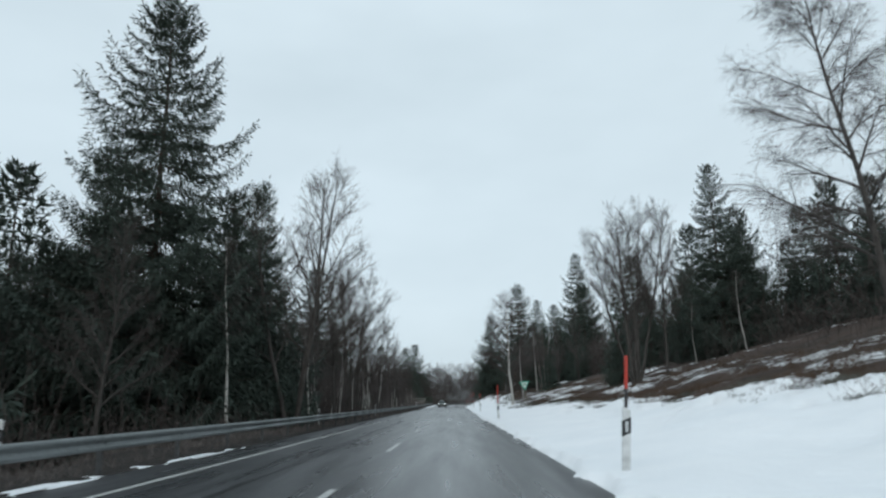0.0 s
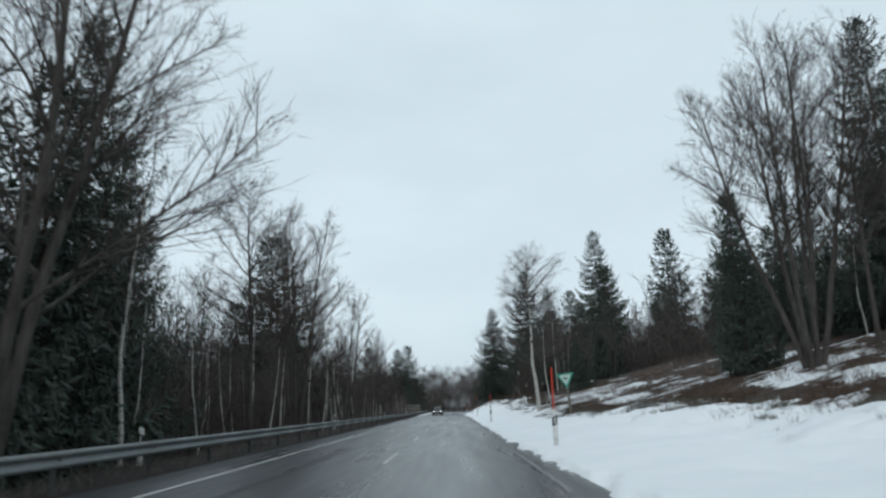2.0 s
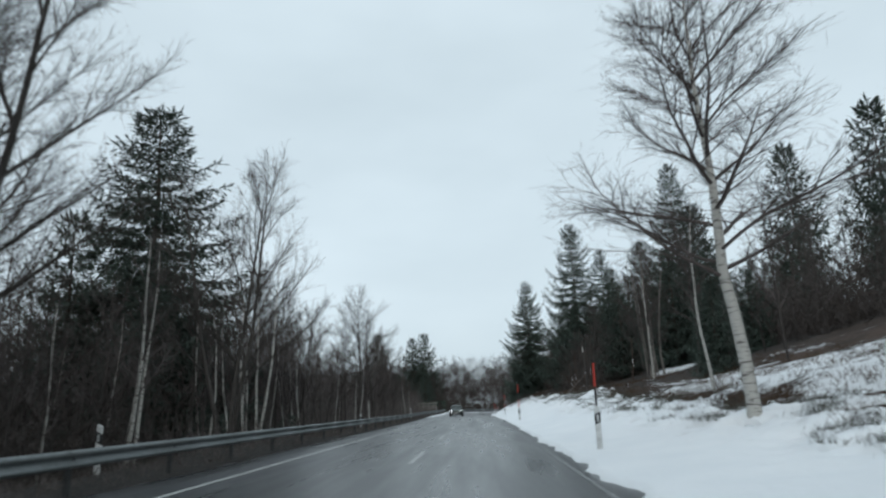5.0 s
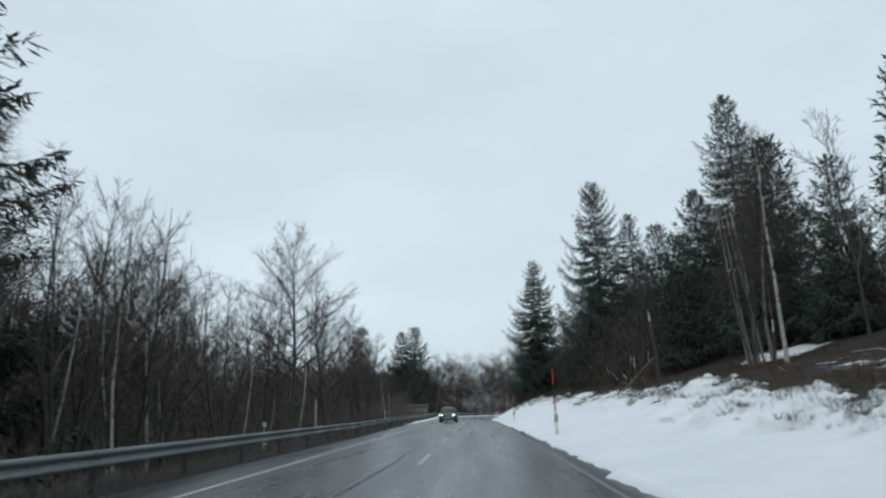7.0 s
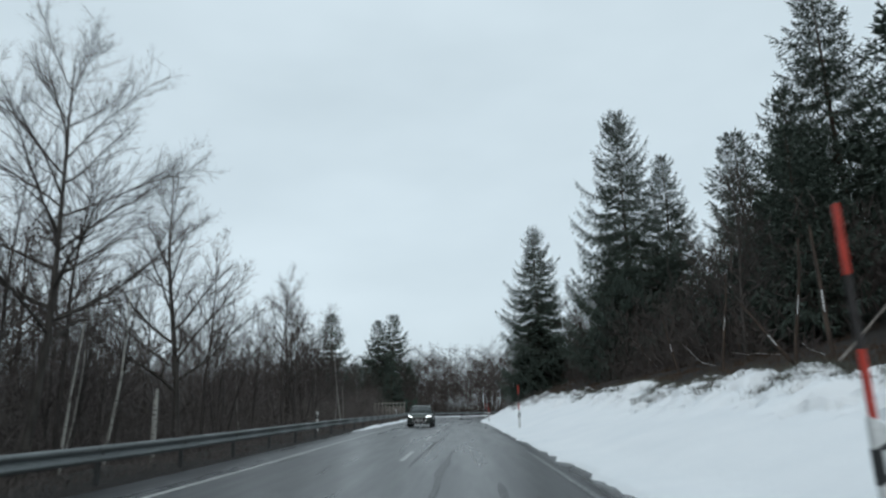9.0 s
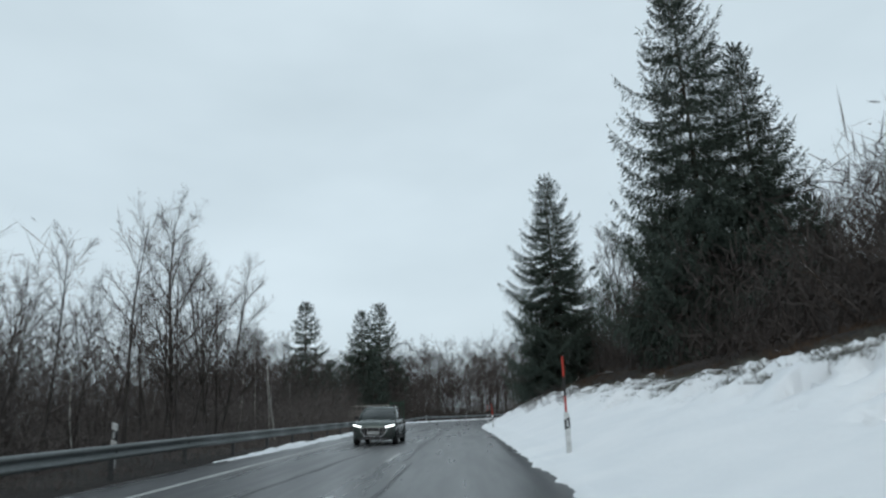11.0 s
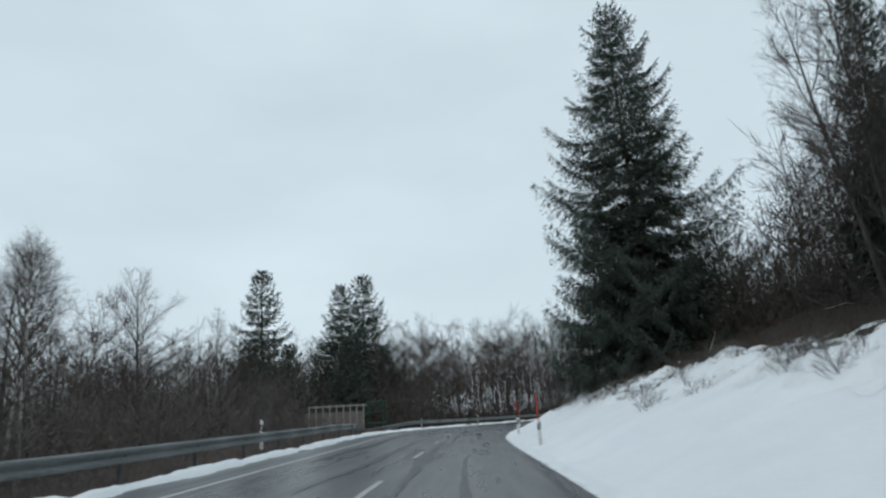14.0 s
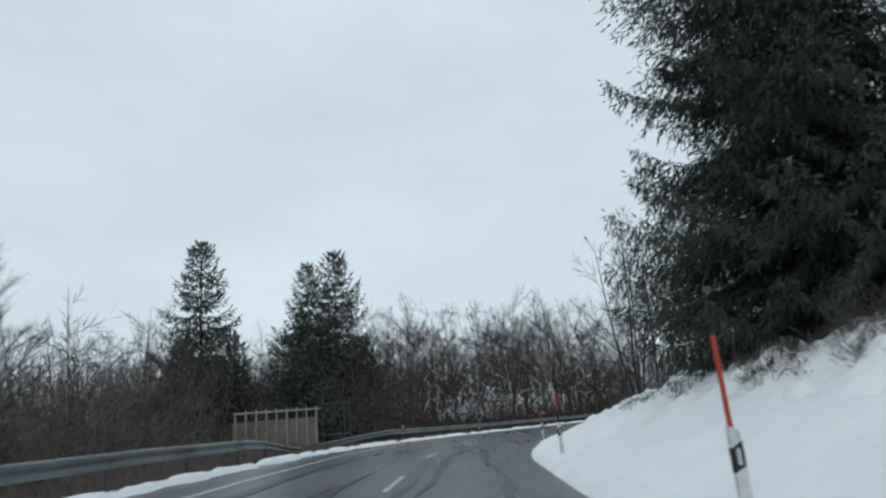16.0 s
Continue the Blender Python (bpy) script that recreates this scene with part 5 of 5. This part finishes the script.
def reserve_sign():
    sign = thing("nature_reserve_sign", "green and pale triangular sign on a wooden post in snow", "road sign")
    part("post", tube(bmesh.new(), [(0, 0.06, -0.5), (0.01, 0.06, 0.9), (0, 0.06, 2.0)], [0.085, 0.08, 0.07], 10), TIMBER_POST, sign, "grey wooden post")
    plate = part("plate", triangle_plate(1.08, -0.03, -0.012), SIGN_GREEN, sign, "green rimmed triangular plate")
    plate.location = (0, 0, 1.8)
    inner = part("panel", triangle_plate(0.74, -0.036, -0.031), SIGN_WHITE, plate, "pale panel with dark mark")
    inner.location = (0, 0, 0.2)
    mark = bmesh.new()
    vs = [mark.verts.new(v) for v in ((-0.15, -0.041, 0.69), (-0.03, -0.041, 0.66), (0.03, -0.041, 0.68), (0.15, -0.041, 0.57), (0.12, -0.041, 0.55), (0.0, -0.041, 0.57), (-0.06, -0.041, 0.6), (-0.14, -0.041, 0.65))]
    mark.faces.new(vs)
    r = bmesh.ops.extrude_face_region(mark, geom=mark.faces[:])
    for v in r["geom"]:
        if isinstance(v, bmesh.types.BMVert):
            v.co.y += 0.004
    part("mark", mark, BLACK, plate, "plain dark mark")
    sign.matrix_basis = pose(7.22, 67.3, verge_base(7.2, 67.3) - 0.2, 0, -5.0, -12)
    return sign


reserve_sign()


# ---- the timber bay beside the bend ----
GREEN_STEEL = plain("green_frame_paint", (0.02, 0.09, 0.05), 0.5, 0.0, 0.4)


def timber_bay():
    bay = thing("timber_bay", "grey timber bay with upright posts behind the guard rail", "timber bay")
    z0 = ground_at(-13.2, 231) - 0.05
    top = 3.12 - z0
    W = 5.55
    for i in range(9):
        x = -W + 0.04 + i * (W - 0.1) / 8
        part("upright", box(bmesh.new(), x - 0.05, x + 0.05, -0.06, 0.05, -0.3, top + (0.14 if i else 0.0), 0.012), TIMBER_GREY, bay)
    part("top_rail", box(bmesh.new(), -W - 0.1, 0.25, -0.11, -0.06, top - 0.12, top - 0.0, 0.01), TIMBER_GREY, bay)
    n = 9
    for i in range(n):
        h = (top - 0.62) / n
        part("board", box(bmesh.new(), -W + 0.03, -0.03, 0.052 + 0.004 * (i % 2), 0.092 + 0.004 * (i % 2), i * h + 0.01, (i + 1) * h - 0.006, 0.006), TIMBER_BOARD, bay)
        part("board", box(bmesh.new(), -W - 0.02, -W + 0.03, 0.1, 2.2, i * h + 0.01, (i + 1) * h - 0.006, 0.006), TIMBER_BOARD, bay)
        part("board", box(bmesh.new(), -0.03, 0.02, 0.1, 2.2, i * h + 0.01, (i + 1) * h - 0.006, 0.006), TIMBER_BOARD, bay)
    bay.matrix_basis = pose(-10.6, 232.0, z0, 0, 0, 23)
    gate = thing("green_frame", "dark green steel frame beside the timber bay", "steel frame")
    for a, b in (((0.3, 0, -0.3), (0.3, 0, top + 0.5)), ((2.2, 0.1, -0.3), (2.2, 0.1, top + 0.6)), ((1.8, 0.1, -0.3), (1.8, 0.1, top + 0.45)), ((0.3, 0, top + 0.2), (2.2, 0.1, top + 0.25)), ((0.7, 0.03, top - 1.1), (2.0, 0.1, top + 0.2)), ((0.3, 0, 0.9), (2.2, 0.1, 0.9))):
        part("bar", tube(bmesh.new(), [a, b], 0.055, 8), GREEN_STEEL, gate)
    gate.matrix_basis = pose(-10.6, 232.3, z0, 0, 0, 8)
    return bay


timber_bay()


# ---- the oncoming car ----
CAR_PAINT = plain("dark_green_grey_car_paint", (0.095, 0.115, 0.108), 0.18, 0.5, 0.12, 3.0)
CAR_TRIM = plain("black_car_plastic", (0.018, 0.018, 0.02), 0.55, 0, 0.3, 8.0)
CAR_GLASS = plain("dark_car_glass", (0.05, 0.06, 0.06), 0.05, 0.35, 0.1, 2.0)
CAR_CHROME = plain("dull_chrome", (0.6, 0.61, 0.62), 0.25, 0.8, 0.2, 5.0)
CAR_TYRE = plain("tyre_rubber", (0.02, 0.02, 0.021), 0.8, 0, 0.3, 20.0)
CAR_RIM = plain("alloy_rim", (0.3, 0.31, 0.32), 0.3, 0.7, 0.3, 10.0)
CAR_PLATE = plain("pale_plate", (0.6, 0.62, 0.62), 0.4, 0, 0.1, 10.0)


def lamp_material():
    n = Nodes("led_lamp")
    n.b.inputs["Emission Color"].default_value = (0.92, 0.96, 1.0, 1)
    n.b.inputs["Emission Strength"].default_value = 4.0
    return n.done((0.8, 0.82, 0.84), 0.15)


CAR_LAMP = lamp_material()


def loft(sections, close_ends=True):
    """A smooth hull through cross-sections, mirrored over the car's middle."""
    bm = bmesh.new()
    rings = []
    for y, prof in sections:
        full = [(w, z) for w, z in prof] + [(-w, z) for w, z in prof[::-1] if w > 1e-4]
        rings.append([bm.verts.new((w, y, z)) for w, z in full])
    k = len(rings[0])
    for a, b in zip(rings, rings[1:]):
        for i in range(k - 1):
            bm.faces.new((a[i], a[i + 1], b[i + 1], b[i]))
        bm.faces.new((a[k - 1], a[0], b[0], b[k - 1]))
    if close_ends:
        bm.faces.new(rings[0][::-1])
        bm.faces.new(rings[-1])
    bmesh.ops.recalc_face_normals(bm, faces=bm.faces)
    for f in bm.faces:
        f.smooth = True
    return bm


def car():
    """A dark sport utility car; its nose points along -y."""
    ob = thing("car", "dark green-grey sport utility car with lit headlamps on wet road", "car")
    hull = []
    for y, wb, ws, wt, zb, zs, zt, zc in ((0.0, 0.55, 0.62, 0.5, 0.42, 0.62, 0.72, 0.74), (0.05, 0.78, 0.82, 0.66, 0.3, 0.62, 0.84, 0.88), (0.2, 0.88, 0.93, 0.74, 0.25, 0.66, 0.93, 0.97), (0.6, 0.9, 0.96, 0.78, 0.24, 0.72, 1.0, 1.04), (1.3, 0.9, 0.965, 0.82, 0.23, 0.78, 1.07, 1.11),
                                      (2.2, 0.9, 0.965, 0.86, 0.22, 0.8, 1.09, 1.11), (3.3, 0.9, 0.965, 0.86, 0.23, 0.82, 1.11, 1.13), (4.2, 0.89, 0.95, 0.82, 0.26, 0.85, 1.12, 1.14), (4.62, 0.84, 0.9, 0.74, 0.34, 0.85, 1.08, 1.09), (4.74, 0.7, 0.78, 0.62, 0.45, 0.8, 0.98, 0.99)):
        hull.append((y, [(0.0, zb), (wb * 0.9, zb), (wb, zb + 0.07), (ws, zs), (ws * 0.985, zs + 0.12), (wt, zt), (wt * 0.6, zc - 0.01), (0.0, zc)]))
    body = part("body", loft(hull), CAR_PAINT, ob)
    cabin = []
    for y, w0, w1, z0, z1 in ((1.2, 0.8, 0.78, 1.04, 1.06), (1.45, 0.83, 0.76, 1.05, 1.24), (1.8, 0.85, 0.7, 1.06, 1.47), (2.1, 0.86, 0.665, 1.06, 1.575), (2.6, 0.86, 0.66, 1.06, 1.61), (3.3, 0.86, 0.65, 1.07, 1.6), (3.9, 0.84, 0.63, 1.08, 1.53), (4.3, 0.81, 0.61, 1.08, 1.4), (4.55, 0.76, 0.62, 1.06, 1.15)):
        cabin.append((y, [(0.0, z0), (w0, z0), (w0 * 0.985, z0 + 0.02), (w1 + 0.02, z1 - 0.06 * min(1, (z1 - z0) * 3)), (w1 - 0.06, z1 - 0.005), (0.0, z1 + 0.012)]))
    part("window_glass", loft(cabin), CAR_GLASS, ob, "dark window glass")
    roof = []
    for y, w, z in ((1.98, 0.64, 1.545), (2.1, 0.66, 1.582), (2.6, 0.665, 1.618), (3.3, 0.655, 1.61), (3.9, 0.635, 1.54), (4.32, 0.61, 1.41)):
        roof.append((y, [(0.0, z - 0.02), (w + 0.012, z - 0.05), (w + 0.006, z - 0.015), (w - 0.08, z + 0.006), (0.0, z + 0.018)]))
    part("roof", loft(roof), CAR_PAINT, ob)
    for sx in (-1, 1):
        part("pillar", tube(bmesh.new(), [(sx * 0.82, 1.2, 1.07), (sx * 0.76, 1.72, 1.4), (sx * 0.68, 2.03, 1.56)], 0.035, 8), CAR_PAINT, ob)
        part("roof_bar", tube(bmesh.new(), [(sx * 0.64, 2.1, 1.6), (sx * 0.63, 2.7, 1.655), (sx * 0.62, 3.5, 1.635), (sx * 0.6, 3.95, 1.56)], 0.018, 6), CAR_CHROME, ob)
        mirror = bmesh.new()
        box(mirror, sx * 1.0 - 0.1, sx * 1.0 + 0.1, 1.52, 1.66, 1.07, 1.2, 0.035)
        m = part("mirror", mirror, CAR_TRIM, ob)
        part("mirror_arm", tube(bmesh.new(), [(sx * 0.86, 1.6, 1.06), (sx * 0.95, 1.59, 1.1)], 0.025, 6), CAR_TRIM, m)
        lamp = bmesh.new()
        v = [lamp.verts.new(c) for c in ((sx * 0.52, -0.04, 0.785), (sx * 0.88, 0.08, 0.86), (sx * 0.89, 0.1, 0.82), (sx * 0.54, -0.045, 0.75), (sx * 0.52, 0.16, 0.785), (sx * 0.84, 0.3, 0.86), (sx * 0.86, 0.32, 0.82), (sx * 0.54, 0.16, 0.75))]
        for q in ((0, 1, 2, 3), (4, 7, 6, 5), (0, 4, 5, 1), (1, 5, 6, 2), (2, 6, 7, 3), (3, 7, 4, 0)):
            lamp.faces.new([v[i] for i in q])
        bmesh.ops.recalc_face_normals(lamp, faces=lamp.faces)
        part("headlamp", lamp, CAR_LAMP, ob, "lit white headlamp")
        intake = bmesh.new()
        box(intake, sx * 0.74 - 0.1, sx * 0.74 + 0.1, 0.03, 0.2, 0.4, 0.6, 0.03)
        part("intake", intake, CAR_TRIM, ob)
        for y in (0.92, 3.82):
            wheel = part("tyre", tyre_mesh(), CAR_TYRE, ob)
            wheel.matrix_basis = pose(sx * 0.85, y, 0.36, 0, 90 * sx, 0)
            rim = part("rim", rim_mesh(), CAR_RIM, wheel)
            arch = bmesh.new()
            tube(arch, [(sx * 0.925, y + 0.41 * math.cos(a), 0.36 + 0.41 * math.sin(a)) for a in [math.pi * i / 10 for i in range(11)]], 0.045, 6)
            part("wheel_arch", arch, CAR_TRIM, ob)
        part("sill", box(bmesh.new(), sx * 0.93 - 0.03, sx * 0.93 + 0.03, 1.35, 3.4, 0.24, 0.36, 0.02), CAR_TRIM, ob)
        part("tail_lamp", box(bmesh.new(), sx * 0.62 - 0.2, sx * 0.62 + 0.2, 4.66, 4.72, 0.93, 0.99, 0.01), POLE_RED, ob)
    grille = bmesh.new()
    outline = [(-0.5, 0.73), (0.5, 0.73), (0.58, 0.64), (0.44, 0.42), (0.36, 0.38), (-0.36, 0.38), (-0.44, 0.42), (-0.58, 0.64)]
    f = [grille.verts.new((x, -0.015 - 0.02 * (0.6 - abs(x)), z)) for x, z in outline]
    g = [grille.verts.new((x, 0.12, z)) for x, z in outline]
    grille.faces.new(f)
    for i in range(8):
        grille.faces.new((f[i], g[i], g[(i + 1) % 8], f[(i + 1) % 8]))
    bmesh.ops.recalc_face_normals(grille, faces=grille.faces)
    gr = part("grille", grille, CAR_TRIM, ob, "black grille")
    part("grille_frame", tube(bmesh.new(), [(x, -0.03 - 0.02 * (0.6 - abs(x)), z) for x, z in outline[1:]] + [(outline[0][0], -0.032, outline[0][1])], 0.022, 6), CAR_CHROME, gr, "chrome grille frame")
    for i in range(7):
        x = -0.42 + 0.14 * i
        part("grille_bar", tube(bmesh.new(), [(x, -0.035, 0.72), (x * 0.88, -0.035, 0.42)], 0.008, 5), CAR_CHROME, gr)
    part("bumper_bar", tube(bmesh.new(), [(-0.72, 0.08, 0.29), (-0.4, 0.0, 0.275), (0.4, 0.0, 0.275), (0.72, 0.08, 0.29)], 0.016, 6), CAR_CHROME, ob, "chrome bumper strip")
    part("bumper", box(bmesh.new(), -0.7, 0.7, 0.02, 0.3, 0.22, 0.4, 0.04), CAR_TRIM, ob)
    plate = part("number_plate", box(bmesh.new(), -0.26, 0.26, -0.06, -0.045, 0.47, 0.58, 0.004), CAR_PLATE, ob, "pale plate with plain bars")
    for i in range(5):
        x = -0.19 + 0.095 * i
        part("plate_bar", box(bmesh.new(), x - 0.03, x + 0.03, -0.064, -0.06, 0.5, 0.55), CAR_RIM, plate)
    for x in (-0.35, 0.2):
        part("wiper", tube(bmesh.new(), [(x, 1.22, 1.1), (x + 0.25, 1.34, 1.18), (x + 0.5, 1.36, 1.2)], 0.01, 5), CAR_TRIM, ob)
    ob.matrix_basis = pose(-3.4, 160.7, float(road_z(161.5) - road_bank(161.5) * (-1.45)), 0, math.degrees(float(road_bank(161.5))), -1.0)
    return ob


def tyre_mesh():
    bm = bmesh.new()
    prof = [(0.24, -0.1), (0.33, -0.115), (0.36, -0.09), (0.365, 0.0), (0.36, 0.09), (0.33, 0.115), (0.24, 0.1)]
    n = 28
    rings = [[bm.verts.new((r * math.cos(math.tau * i / n), r * math.sin(math.tau * i / n), z)) for r, z in prof] for i in range(n)]
    for i in range(n):
        a, b = rings[i], rings[(i + 1) % n]
        for j in range(len(prof) - 1):
            bm.faces.new((a[j], b[j], b[j + 1], a[j + 1]))
        bm.faces.new((a[-1], b[-1], b[0], a[0]))
    bmesh.ops.recalc_face_normals(bm, faces=bm.faces)
    return bm


def rim_mesh():
    bm = bmesh.new()
    n = 20
    hub = bm.verts.new((0, 0, 0.08))
    ring = [bm.verts.new(((0.245 if i % 2 else 0.1) * math.cos(math.tau * i / n), (0.245 if i % 2 else 0.1) * math.sin(math.tau * i / n), 0.09 if i % 2 else 0.075)) for i in range(n)]
    back = [bm.verts.new((0.245 * math.cos(math.tau * i / n), 0.245 * math.sin(math.tau * i / n), 0.0)) for i in range(n)]
    for i in range(n):
        bm.faces.new((hub, ring[i], ring[(i + 1) % n]))
    bm.faces.new(back)
    bmesh.ops.recalc_face_normals(bm, faces=bm.faces)
    return bm


car()
